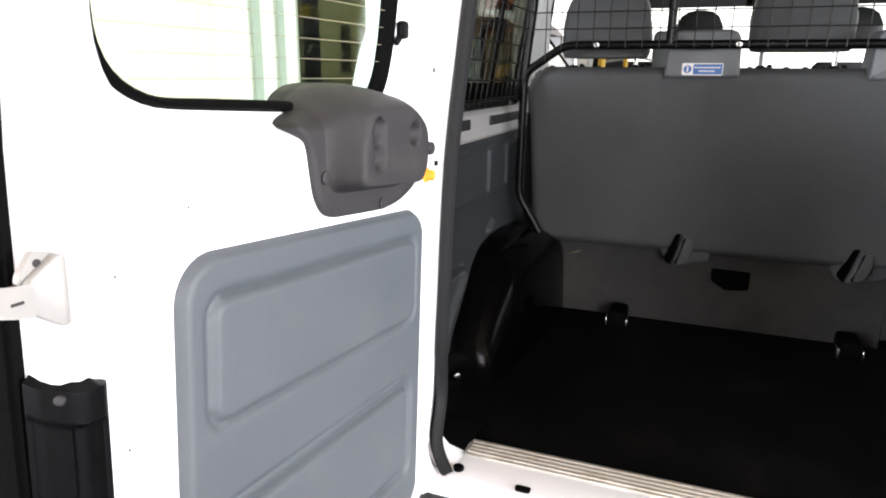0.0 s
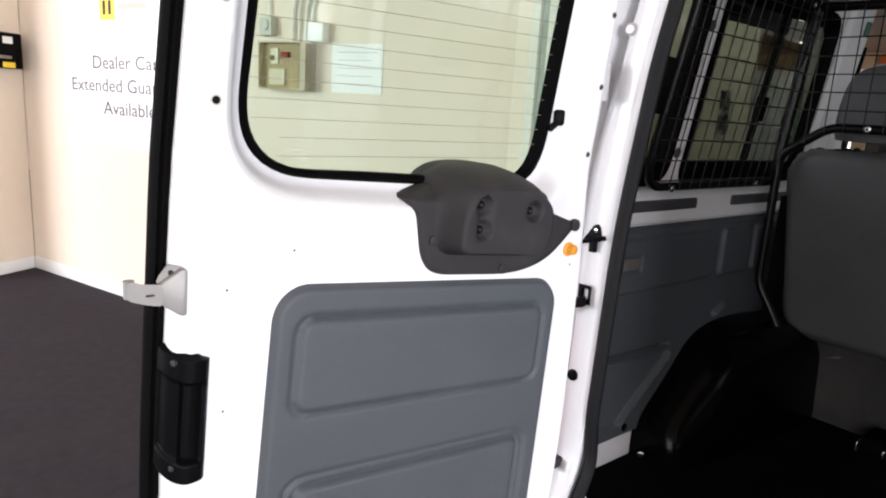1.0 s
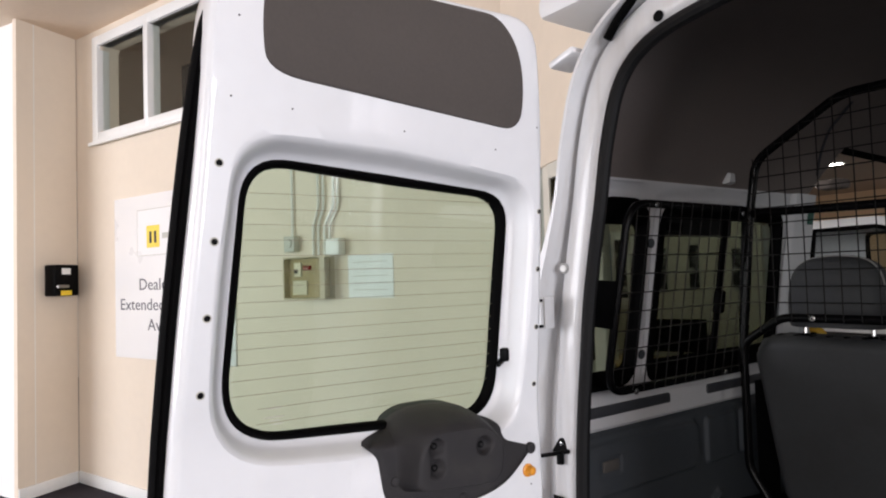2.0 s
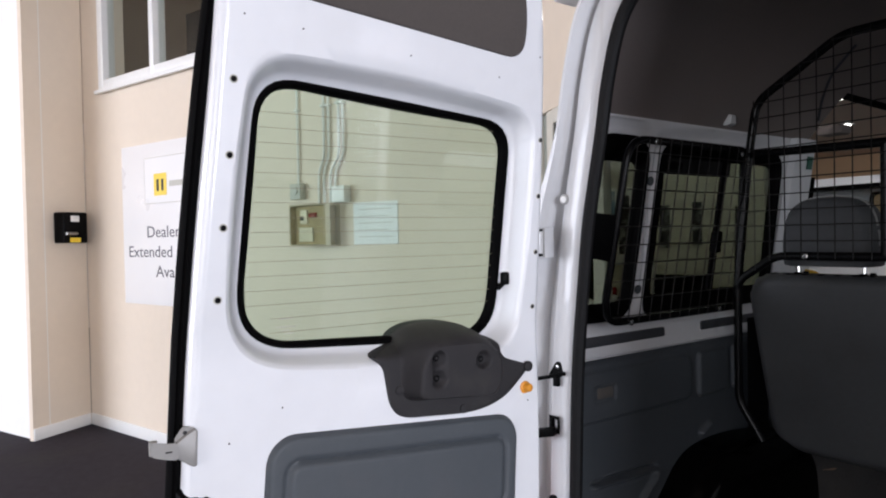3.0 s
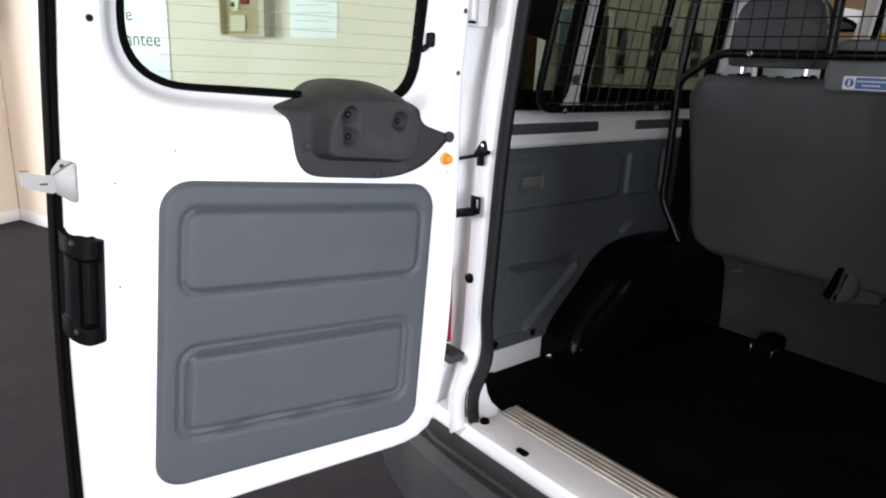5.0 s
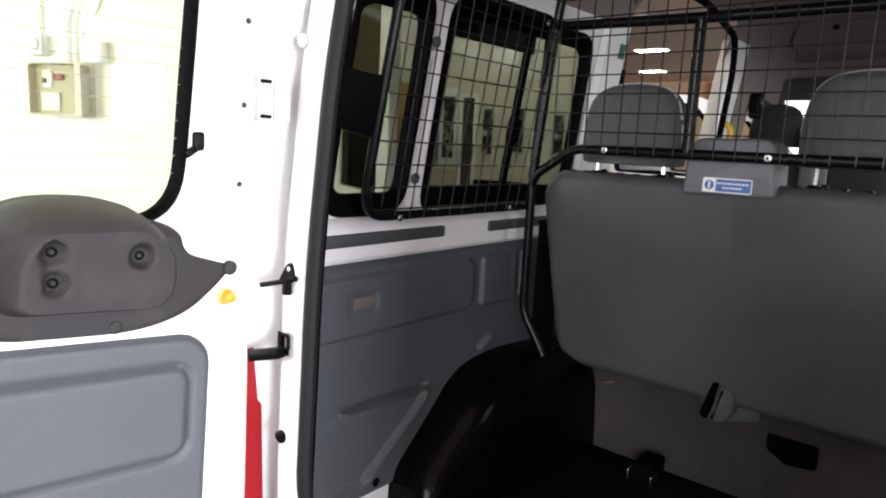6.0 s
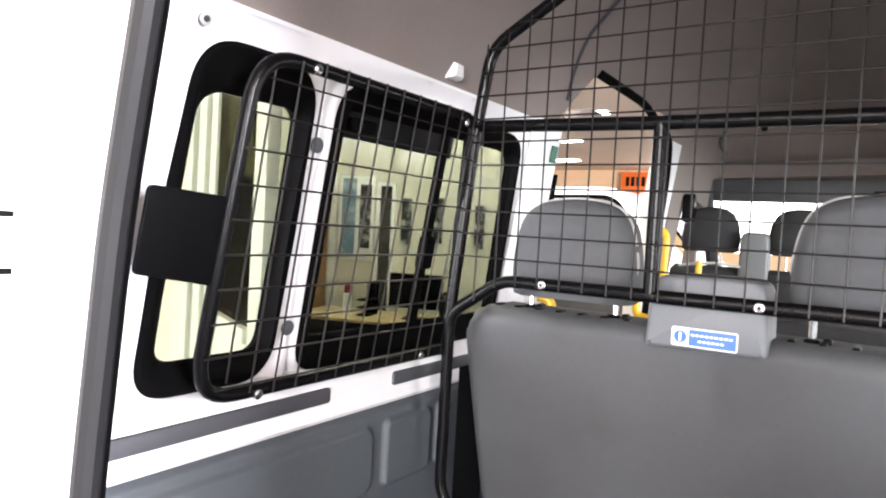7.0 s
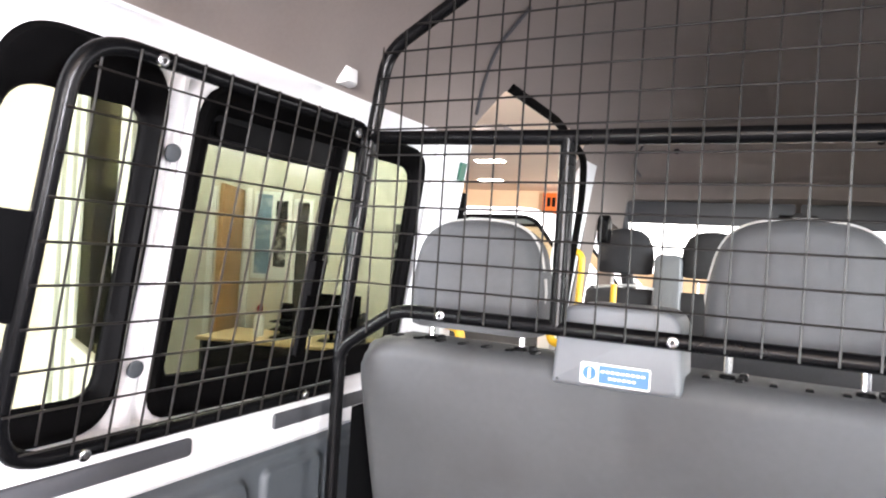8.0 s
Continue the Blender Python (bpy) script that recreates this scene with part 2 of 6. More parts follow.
def spline(pts, steps=8, closed=False):
    """A smooth line through the points."""
    p = [Vector(q) for q in pts]
    n = len(p)
    out = []
    for i in range(n if closed else n - 1):
        a, b, c, d = (p[(i - 1) % n], p[i], p[(i + 1) % n], p[(i + 2) % n]) if closed else (p[max(i - 1, 0)], p[i], p[i + 1], p[min(i + 2, n - 1)])
        for k in range(steps):
            t = k / steps
            out.append(0.5 * (2 * b + (c - a) * t + (2 * a - 5 * b + 4 * c - d) * t * t + (3 * b - a - 3 * c + d) * t ** 3))
    if not closed:
        out.append(p[-1])
    return out


def rounded(pts, r, n=6, closed=True):
    """A polyline with its corners rounded; r may be a list, one radius a corner."""
    p = [Vector(q) for q in pts]
    out = []
    for i, b in enumerate(p):
        ri = r[i] if isinstance(r, (list, tuple)) else r
        if (not closed and i in (0, len(p) - 1)) or ri <= 0:
            out.append(b)
            continue
        a, c = p[i - 1], p[(i + 1) % len(p)]
        u, v = (a - b), (c - b)
        ru = min(ri, u.length * 0.49)
        rv = min(ri, v.length * 0.49)
        s, e = b + u.normalized() * ru, b + v.normalized() * rv
        for k in range(n + 1):
            t = k / n
            out.append(s * (1 - t) ** 2 + b * 2 * t * (1 - t) + e * t * t)
    return out


def tube(bm, pts, r, seg=10, closed=False, caps=True):
    """A round bar along a line."""
    p = [Vector(q) for q in pts]
    n = len(p)
    rings, ref = [], None
    for i in range(n):
        d = (p[(i + 1) % n] - p[i - 1]) if closed else (p[min(i + 1, n - 1)] - p[max(i - 1, 0)])
        d.normalize()
        if ref is None:
            ref = d.orthogonal().normalized()
        ref = (ref - d * ref.dot(d)).normalized()
        s = d.cross(ref)
        rings.append([bm.verts.new(p[i] + (ref * math.cos(2 * math.pi * k / seg) + s * math.sin(2 * math.pi * k / seg)) * r) for k in range(seg)])
    for i in range(n if closed else n - 1):
        a, b = rings[i], rings[(i + 1) % n]
        sh = 0
        if closed and i == n - 1:
            sh = min(range(seg), key=lambda s: (a[0].co - b[s].co).length)
        for k in range(seg):
            bm.faces.new((a[k], a[(k + 1) % seg], b[(k + 1 + sh) % seg], b[(k + sh) % seg]))
    if caps and not closed:
        bm.faces.new(rings[0][::-1])
        bm.faces.new(rings[-1])
    return bm


def loft(bm, loops, close=True, cap0=False, cap1=False):
    """Skins over loops with the same number of points."""
    vs = [[bm.verts.new(q) for q in lp] for lp in loops]
    n = len(vs[0])
    for a, b in zip(vs, vs[1:]):
        for k in range(n if close else n - 1):
            bm.faces.new((a[k], a[(k + 1) % n], b[(k + 1) % n], b[k]))
    if cap0:
        bm.faces.new(vs[0][::-1])
    if cap1:
        bm.faces.new(vs[-1])
    return bm


def around(loop, centre, n):
    """n points of a closed 2D line, taken at even turns about the centre."""
    p = [Vector(q) for q in loop]
    c = Vector(centre)
    out = []
    for k in range(n):
        d = Vector((math.cos(2 * math.pi * (k + 0.5) / n), math.sin(2 * math.pi * (k + 0.5) / n)))
        best = None
        for i in range(len(p)):
            a, b = p[i] - c, p[(i + 1) % len(p)] - c
            e = b - a
            den = d.x * e.y - d.y * e.x
            if abs(den) < 1e-12:
                continue
            t = (a.x * e.y - a.y * e.x) / den
            s = (a.x * d.y - a.y * d.x) / den
            if t > 0 and -1e-6 <= s <= 1 + 1e-6 and (best is None or t > best):
                best = t
        out.append(c + d * (best or 0.0))
    return out


def rrect(x0, x1, y0, y1, r, n=7):
    return rounded([(x0, y0), (x1, y0), (x1, y1), (x0, y1)], r, n)


def grown(loop, d):
    """A closed 2D line moved outwards by d (the line runs anticlockwise)."""
    p = [Vector(q) for q in loop]
    out = []
    for i, b in enumerate(p):
        e = (p[(i + 1) % len(p)] - p[i - 1])
        e = e.normalized() if e.length > 1e-9 else Vector((1, 0))
        out.append(b + Vector((e.y, -e.x)) * d)
    return out


def slab(bm, loop, f0, f1, bevel=0.0):
    """A plate over a closed 2D line: f0 and f1 place a 2D point on its back and its face."""
    loops = [[f0(q) for q in loop]]
    if bevel:
        for k in range(4):
            a = k / 3 * math.pi / 2
            ins = [f1(q) for q in grown(loop, -bevel * (1 - math.cos(a)))]
            bas = [f0(q) for q in grown(loop, -bevel * (1 - math.cos(a)))]
            loops.append([i - (i - o).normalized() * min(bevel, (i - o).length * 0.9) * (1 - math.sin(a)) for i, o in zip(ins, bas)])
    else:
        loops.append([f1(q) for q in loop])
    return loft(bm, loops, cap0=True, cap1=True)


def sheet(bm, nx, ny, f, close_back=None):
    """A grid of faces through f(a, b), a and b from 0 to 1."""
    v = [[bm.verts.new(f(i / nx, j / ny)) for i in range(nx + 1)] for j in range(ny + 1)]
    for j in range(ny):
        for i in range(nx):
            bm.faces.new((v[j][i], v[j][i + 1], v[j + 1][i + 1], v[j + 1][i]))
    if close_back is not None:
        rim = [v[0][i] for i in range(nx)] + [v[j][nx] for j in range(ny)] + [v[ny][i] for i in range(nx, 0, -1)] + [v[j][0] for j in range(ny, 0, -1)]
        back = [bm.verts.new(q.co + Vector(close_back)) for q in rim]
        for k in range(len(rim)):
            bm.faces.new((rim[k], back[k], back[(k + 1) % len(rim)], rim[(k + 1) % len(rim)]))
    return bm


def sd_round(x, y, x0, x1, y0, y1, r):
    """Signed distance to a rounded rectangle, below 0 inside."""
    qx, qy = abs(x - (x0 + x1) / 2) - (x1 - x0) / 2 + r, abs(y - (y0 + y1) / 2) - (y1 - y0) / 2 + r
    return math.hypot(max(qx, 0), max(qy, 0)) + min(max(qx, qy), 0) - r


def step(a, b, x):
    t = min(1, max(0, (x - a) / (b - a)))
    return t * t * (3 - 2 * t)


def disc(bm, c, axis, r, h, seg=16, dome=0.3):
    """A low round head: centre of its base, axis, radius, height."""
    c, ax = Vector(c), Vector(axis).normalized()
    u = ax.orthogonal().normalized()
    w = ax.cross(u)
    ring = lambda rr, hh: [c + ax * hh + (u * math.cos(2 * math.pi * k / seg) + w * math.sin(2 * math.pi * k / seg)) * rr for k in range(seg)]
    return loft(bm, [ring(r, 0), ring(r, h * (1 - dome)), ring(r * 0.85, h * (1 - dome * 0.3)), ring(r * 0.5, h)], cap0=True, cap1=True)


def text(name, body, size, m, material, parent, align="LEFT", depth=0.0008):
    c = bpy.data.curves.new(name, "FONT")
    c.body, c.size, c.extrude, c.align_x = body, size, depth, align
    c.resolution_u = 3
    c.materials.append(material)
    ob = new(name, c)
    ob.parent = parent
    ob.matrix_local = m
    return ob

# ---- the hall ----
tagged(part("floor", B(-14, 14, -14, 26, -0.1, 0.0), CARPET, None, smooth=0), "dark charcoal carpeted showroom floor", "floor", kind="structure")
tagged(part("ceiling", B(-14, 14, -9.2, 26, 3.85, 4.0), CEIL, None, smooth=0), "off-white panelled showroom ceiling", "ceiling", kind="structure")


def rect_ring(bm, rect, hole, f_in, f_out, n=112, lip=0.018, dip=0.012):
    """A wall panel with one rounded opening: f_in and f_out place 2D points on its two faces."""
    x0, x1, y0, y1 = rect
    c = Vector((sum(q[0] for q in hole) / len(hole), sum(q[1] for q in hole) / len(hole)))
    o = around([(x0, y0), (x1, y0), (x1, y1), (x0, y1)], c, n)
    for q in ((x0, y0), (x1, y0), (x1, y1), (x0, y1)):
        k = min(range(n), key=lambda i: (o[i] - Vector(q)).length)
        o[k] = Vector(q)
    h = around(hole, c, n)
    g = [a + (a - c).normalized() * lip for a in h]
    mix = lambda p, t: f_in(p).lerp(f_out(p), t)
    loops = [[f_in(q) for q in o]]
    for t in (0.25, 0.5, 0.75):
        loops.append([f_in(a.lerp(b, t)) for a, b in zip(o, g)])
    loops += [[f_in(q) for q in g], [mix(q, dip) for q in h], [f_out(q) for q in h], [f_out(q) for q in o]]
    return loft(bm, loops)


# the cream wall with the sign, at a slant to the van
WB = pose(-6.15, -0.28, 0, 0, 0, 18.5)
wall_sign = tagged(new("wall_north"), "cream painted showroom wall with white skirting", "wall", kind="structure")
wall_sign.matrix_world = WB
part("wall_panel", rect_ring(bmesh.new(), (-0.05, 2.1, 0, 3.85), rrect(0.36, 1.86, 2.95, 3.7, 0.004, 1), lambda q: Vector((q[0], 0, q[1])), lambda q: Vector((q[0], 0.16, q[1])), lip=0.002, dip=0.0), CREAM, wall_sign)
part("wall_panel", B(2.1, 4.33, 0, 0.16, 0, 3.85), CREAM, wall_sign)
part("skirting", B(-0.03, 4.25, -0.015, 0.0, 0.0, 0.1, 0.004), WHITE_GLOSS, wall_sign)
hi = tagged(new("window_1"), "high white-framed internal window with dark panes", "window", kind="structure")
hi.matrix_world = WB
for a in (0.28, 1.07, 1.86):
    part("window_frame", B(a, a + (0.085 if a != 1.07 else 0.06), -0.03, 0.08, 2.88, 3.78, 0.006), WHITE_GLOSS, hi)
for a in (2.88, 3.7):
    part("window_frame", B(0.365, 1.86, -0.028, 0.078, a, a + 0.08, 0.006), WHITE_GLOSS, hi)
for a, b in ((0.37, 1.07), (1.13, 1.86)):
    part("pane", B(a, b, 0.02, 0.026, 2.96, 3.7), CLEAR_GLASS, hi, smooth=0)
part("window_sill", B(0.26, 1.97, -0.06, -0.03, 2.85, 2.88, 0.006), WHITE_GLOSS, hi)
tagged(part("wall_backing", B(0.0, 2.6, 1.0, 1.1, 2.6, 3.85), ROOM_SHADE, None, m=WB, smooth=0), "dark panel painted as the unlit room behind the high window", "wall", kind="structure")
# a glazed office front that turns off the end of the wall towards the van
TURN = pose(4.41, -0.15, 0, 0, 0, -43)
part("wall_return", B(-0.19, -0.002, 0.0, 0.12, 0, 3.84), CREAM, wall_sign, m=TURN)
low = tagged(new("window_2"), "pale-framed glazed office front with a smoked pane", "window", kind="structure")
low.matrix_world = WB @ TURN
for a, b in ((0.0, 0.09), (0.18, 0.27), (0.34, 0.412), (0.79, 0.88)):
    part("window_frame", B(a, b, -0.01, 0.02, 0.0, 2.1, 0.004), FRAME_GREEN, low)
for a, b in ((0.092, 0.178), (0.272, 0.338)):
    part("infill_panel", B(a, b, 0.004, 0.016, 0.0, 2.098, 0.002), FRAME_DULL, low, "dull grey-green infill panel")
part("window_sill", B(0.414, 0.788, -0.02, 0.03, 1.325, 1.36, 0.005), FRAME_GREEN, low)
part("lower_panel", B(0.414, 0.788, 0.0, 0.03, 0.0, 1.324, 0.003), FRAME_GREEN, low)
part("head_rail", B(0.414, 0.788, -0.015, 0.045, 2.04, 2.1, 0.005), FRAME_GREEN, low)
part("pane", B(0.414, 0.788, -0.002, 0.002, 1.361, 2.039), SMOKED, low, "smoked olive pane", smooth=0)
part("overpanel", B(0.0, 0.88, -0.01, 0.05, 2.102, 3.84), CREAM, low, "cream panel over the glazing")
# black box added for a dark shape here; what it is isn't known
cup = thing("dark_shape_box", "black box standing for an unidentified dark shape behind the office pane", "cupboard")
cup.matrix_world = WB @ TURN @ pose(0.2, 0.2, 0)
part("body", B(-0.12, 0.19, -0.176, -0.1, 0, 1.73, 0.003), BLACK, cup)
part("handle", tube(bmesh.new(), [(0.196, -0.16, 1.5), (0.2, -0.14, 1.53), (0.196, -0.115, 1.52)], 0.006, 8), STEEL, cup, "bright steel handle")
part("top_rail", tube(bmesh.new(), rounded([Vector(q) for q in ((0.18, -0.17, 1.73), (0.18, -0.17, 1.8), (0.02, -0.14, 1.79))], 0.03, 5, closed=False), 0.011, 8), BLACK, cup, "black bent rail")

# the short pier beside it, and the white wall beyond
WA = pose(-5.84, -0.86, 0, 0, 0, 122.0)
pier = tagged(new("wall_west"), "cream painted pier with white skirting", "wall", kind="structure")
pier.matrix_world = WA
part("wall_panel", B(0.12, 0.66, -0.0, 0.04, 0, 3.85), CREAM, pier)
part("skirting", B(0.122, 0.645, -0.015, 0, 0, 0.1, 0.004), WHITE_GLOSS, pier)
tagged(part("wall_far_west", B(-6.0, -0.02, 0.03, 0.15, 0, 3.85), WHITE_WALL, None, m=pose(-5.904, -0.758, 0, 0, 0, 24), smooth=0), "bright white painted wall", "wall", kind="structure")
tagged(part("wall_outer_west", B(-13.9, -13.7, -9, 25.8, 0, 3.85), WHITE_WALL, None, smooth=0), "plain white hall wall", "wall", kind="structure")
tagged(part("wall_far_north", B(-13.7, -5.25, 21.0, 21.2, 0, 3.85), WARM_LIT_WALL, None, smooth=0), "far wall of the hall, warm lamp light put into its tan", "wall", kind="structure")
tagged(part("wall_outer_east", B(13.7, 13.9, -9, 25.8, 0, 3.85), WHITE_WALL, None, smooth=0), "plain white hall wall", "wall", kind="structure")
# panel added to turn the glowing backdrop to mid tones low in the windscreen
tagged(part("backdrop_mask", B(-5.25, 13.7, 20.8, 20.95, 0, 1.36), WARM_LIT_WALL, None, smooth=0), "tan panel added to dull the lower part of the glowing backdrop", "wall", kind="structure")
tagged(part("backdrop", B(-5.25, 13.7, 21.0, 21.2, 0, 3.85), DAY, None, smooth=0), "overcast daylight beyond the glazed front", "daylight", kind="structure")

# back wall added out of view to hold off the sky, gapped behind the lamps
for a, b in ((-13.7, -10.2), (-3.5, 1.3), (5.5, 13.7)):
    tagged(part("sky_block_wall", B(a, b, -9.3, -9.1, 0, 3.85), CREAM, None, smooth=0), "plain cream back wall, added unseen to cut the sky, gapped behind the lamps", "wall", kind="structure")

# pale office wall seen through the van's side windows
WC = pose(-5.2, 4.9, 0, 0, 0, 18.5)
office = tagged(new("wall_office"), "pale yellow office wall with white skirting", "wall", kind="structure")
office.matrix_world = WC
part("wall_panel", B(-6.0, 2.05, 0, 0.15, 0, 3.85), PALE, office)
part("skirting", B(-6.0, 2.05, -0.015, 0, 0, 0.1, 0.004), WHITE_GLOSS, office)

# the four panels over the office are added, out of view, to brighten it
for x, y in ((-6.4, 14.2), (-8.0, 18.0), (-4.6, 11.0), (-9.0, 14.2), (-3.8, 6.5), (-10.5, 8), (-4.6, 3.0), (-2.9, 3.4), (-6.2, 3.2), (-3.4, 4.6)):
    li = thing("ceiling_light", "lit rectangular ceiling light panel", "ceiling light", (x, y, 3.83), group="hall ceiling lights")
    wide = 0.62 if y < 5 else 0.38
    part("frame", B(-wide, wide, -0.17, 0.17, 0.0, 0.02, 0.004), WHITE_GLOSS, li)
    part("diffuser", B(0.04 - wide, wide - 0.04, -0.13, 0.13, -0.012, -0.001), OFFICE_FILL if x < -2 and 2.5 < y < 5 else TUBE_LIGHT, li, smooth=0)

# ---- the van ----
van = thing("van", "white high-roof passenger van with its rear door swung open", "van")


def side_x(z):
    """Inner face of the left upper wall."""
    return -0.85 + 0.155 * (z - 1.43)


SEAL = [(-0.672, 0.616), (-0.71, 0.67), (-0.718, 0.76), (-0.71, 0.9), (-0.702, 1.1), (-0.697, 1.22), (-0.688, 1.34), (-0.673, 1.47), (-0.657, 1.6), (-0.636, 1.71), (-0.615, 1.81), (-0.59, 1.94), (-0.55, 2.055), (-0.478, 2.118), (-0.365, 2.146), (-0.2, 2.158)]
line = spline([(x, -0.58 * max(0.0, 0.76 - z), z) for x, z in SEAL] + [(-x, -0.58 * max(0.0, 0.76 - z), z) for x, z in SEAL[::-1]], 5)


def swept(profile, narrow=0.8):
    """A profile of (outwards, y) along the rim of the rear opening."""
    loops = []
    for i, p in enumerate(line):
        d = (line[min(i + 1, len(line) - 1)] - line[max(i - 1, 0)]).normalized()
        nrm = Vector((-d.z, 0, d.x))
        # the outer roll of the frame narrows towards the roof
        k = 1 - narrow * step(1.35, 1.85, p.z)
        loops.append([p + nrm * (a if a < 0.08 else 0.08 + (a - 0.08) * k) + Vector((0, b, 0)) for a, b in profile])
    return loft(bmesh.new(), loops, close=False)


part("rear_frame", swept([(0.016, 0.018), (0.013, 0.012), (0.012, 0.004), (0.018, -0.001), (0.03, -0.004), (0.05, -0.003), (0.068, -0.001), (0.076, 0.004), (0.079, 0.02), (0.084, 0.028), (0.12, 0.03), (0.126, 0.02), (0.13, -0.008), (0.15, -0.03), (0.19, -0.03), (0.215, -0.015), (0.228, 0.02), (0.228, 0.1)]), PAINT_JAMB, van, "white painted rear door frame with pressed flanges")
part("door_seal", tube(bmesh.new(), [p + Vector((0.0, 0.008 + 0.027 * step(0.9, 0.7, p.z), 0)) for p in line], 0.0145, 10), GASKET, van, "dark grey rubber weather seal round the opening")
part("seal_lip", swept([(-0.005, 0.02), (-0.001, 0.03), (0.012, 0.035), (0.022, 0.03)]), RUBBER, van, "black rubber lip of the seal")
part("inner_frame", swept([(0.016, 0.027), (0.03, 0.035), (0.06, 0.052), (0.1, 0.072), (0.13, 0.09), (0.16, 0.1)], 0.0), PAINT_IN, van, "pale inner face of the rear frame")

# added out of view: a door-shaped panel that keeps side light off the interior
closed = part("side_light_block", rect_ring(bmesh.new(), (0.19, 0.72, 0.63, 2.14), rrect(0.27, 0.63, 1.4, 1.86, 0.07), lambda q: Vector((q[0] - 0.1 * max(0.0, q[1] - 1.4) * (q[0] > 0.5), -0.012, q[1])), lambda q: Vector((q[0] - 0.1 * max(0.0, q[1] - 1.4) * (q[0] > 0.5), -0.07, q[1]))), PAINT, van, "white door-shaped panel added unseen to block side light from the load bay")
part("pane", B(0.26, 0.61, -0.045, -0.041, 1.39, 1.87), SIDE_GLASS, closed, smooth=0).visible_shadow = False

# left wall: trimmed below, glazed above
fi = lambda q: Vector((side_x(q[1]), q[0], q[1]))
W1, W2 = rounded([(0.158, 1.36), (0.392, 1.36), (0.402, 1.845), (0.19, 1.845)], [0.06, 0.06, 0.07, 0.07], 8), rounded([(0.461, 1.355), (1.13, 1.355), (1.104, 1.842), (0.468, 1.842)], [0.05, 0.05, 0.06, 0.06], 8)


def pressed(rect, w, n=128):
    """A window panel with a soft pressed trough round its opening."""
    x0, x1, y0, y1 = rect
    c = Vector((sum(q[0] for q in w) / len(w), sum(q[1] for q in w) / len(w)))
    o = around([(x0, y0), (x1, y0), (x1, y1), (x0, y1)], c, n)
    for q in ((x0, y0), (x1, y0), (x1, y1), (x0, y1)):
        o[min(range(n), key=lambda i: (o[i] - Vector(q)).length)] = Vector(q)
    h = around(w, c, n)
    clampd = lambda a, b, d: a + (b - a).normalized() * min(d, (b - a).length * 0.9)
    ring_ = lambda d, dep: [fi(clampd(a, b, d)) - Vector((dep, 0, 0)) for a, b in zip(h, o)]
    mid_ = [fi(clampd(a, b, 0.07).lerp(b, 0.4)) for a, b in zip(h, o)]
    return loft(bmesh.new(), [[fi(q) for q in o], mid_, ring_(0.07, 0.0), ring_(0.06, 0.001), ring_(0.048, 0.005), ring_(0.036, 0.01), ring_(0.028, 0.011), ring_(0.022, 0.009), ring_(0.018, 0.002), ring_(0.014, 0.0), [fi(q) for q in h], [fi(q) - Vector((0.024, 0, 0)) for q in h], [fi(q) - Vector((0.024, 0, 0)) for q in o]])


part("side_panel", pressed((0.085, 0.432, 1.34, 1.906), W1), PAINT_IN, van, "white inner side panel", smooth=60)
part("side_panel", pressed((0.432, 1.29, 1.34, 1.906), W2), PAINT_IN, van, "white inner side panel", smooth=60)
G1, G2 = rounded([(0.19, 1.4), (0.378, 1.4), (0.386, 1.787), (0.206, 1.787)], [0.03, 0.03, 0.03, 0.045], 7), rounded([(0.488, 1.411), (1.122, 1.407), (1.094, 1.808), (0.499, 1.808)], [0.012, 0.02, 0.045, 0.012], 7)
for w, inner_ in ((W1, G1), (W2, G2)):
    c_ = Vector((sum(q[0] for q in inner_) / len(inner_), sum(q[1] for q in inner_) / len(inner_)))
    wide_, slim_ = around(w, c_, 160), around(inner_, c_, 160)
    lip_ = lambda loop_, d, off: [fi(q + (q - c_).normalized() * d) + Vector((off, 0, 0)) for q in loop_]
    win = part("side_window", loft(bmesh.new(), [lip_(wide_, 0.012, 0.003), lip_(wide_, 0.004, 0.011), lip_(wide_, -0.008, 0.01), lip_([a.lerp(b, 0.55) for a, b in zip(wide_, slim_)], 0.0, 0.0), lip_(slim_, 0.006, -0.006), lip_(slim_, 0.0, -0.012), lip_(slim_, 0.004, -0.026)]), RUBBER, van, "fixed side window in a black rubber surround", smooth=50)
    pane = part("pane", loft(bmesh.new(), [lip_(slim_, 0.004, -0.018), lip_(slim_, 0.004, -0.023)], cap0=True, cap1=True), SIDE_GLASS, win, "tinted glass pane", smooth=0)
    pane.visible_shadow = False
    if w is W2:
        part("top_band", slab(bmesh.new(), rrect(0.494, 0.835, 1.763, 1.812, 0.004), lambda q: fi(q) + Vector((-0.017, 0, 0)), lambda q: fi(q) + Vector((-0.011, 0, 0))), BLACK, win, "black upper band of the sliding pane")
        part("divider", B(-0.006, 0.006, -0.013, 0.013, 0, 0.41, 0.003), RUBBER, win, "black slider bar", m=pose(-0.867, 0.803, 1.405, 0, 9, 0))
        part("latch", B(-0.012, 0.012, -0.018, 0.018, -0.035, 0.035, 0.006), RUBBER, win, "black window latch", m=pose(-0.838, 0.803, 1.56, 0, 9, 0))
        part("vent_catch", B(-0.008, 0.008, -0.03, 0.03, -0.012, 0.012, 0.004), RUBBER, win, m=pose(-0.795, 0.53, 1.785, 0, 9, 0))
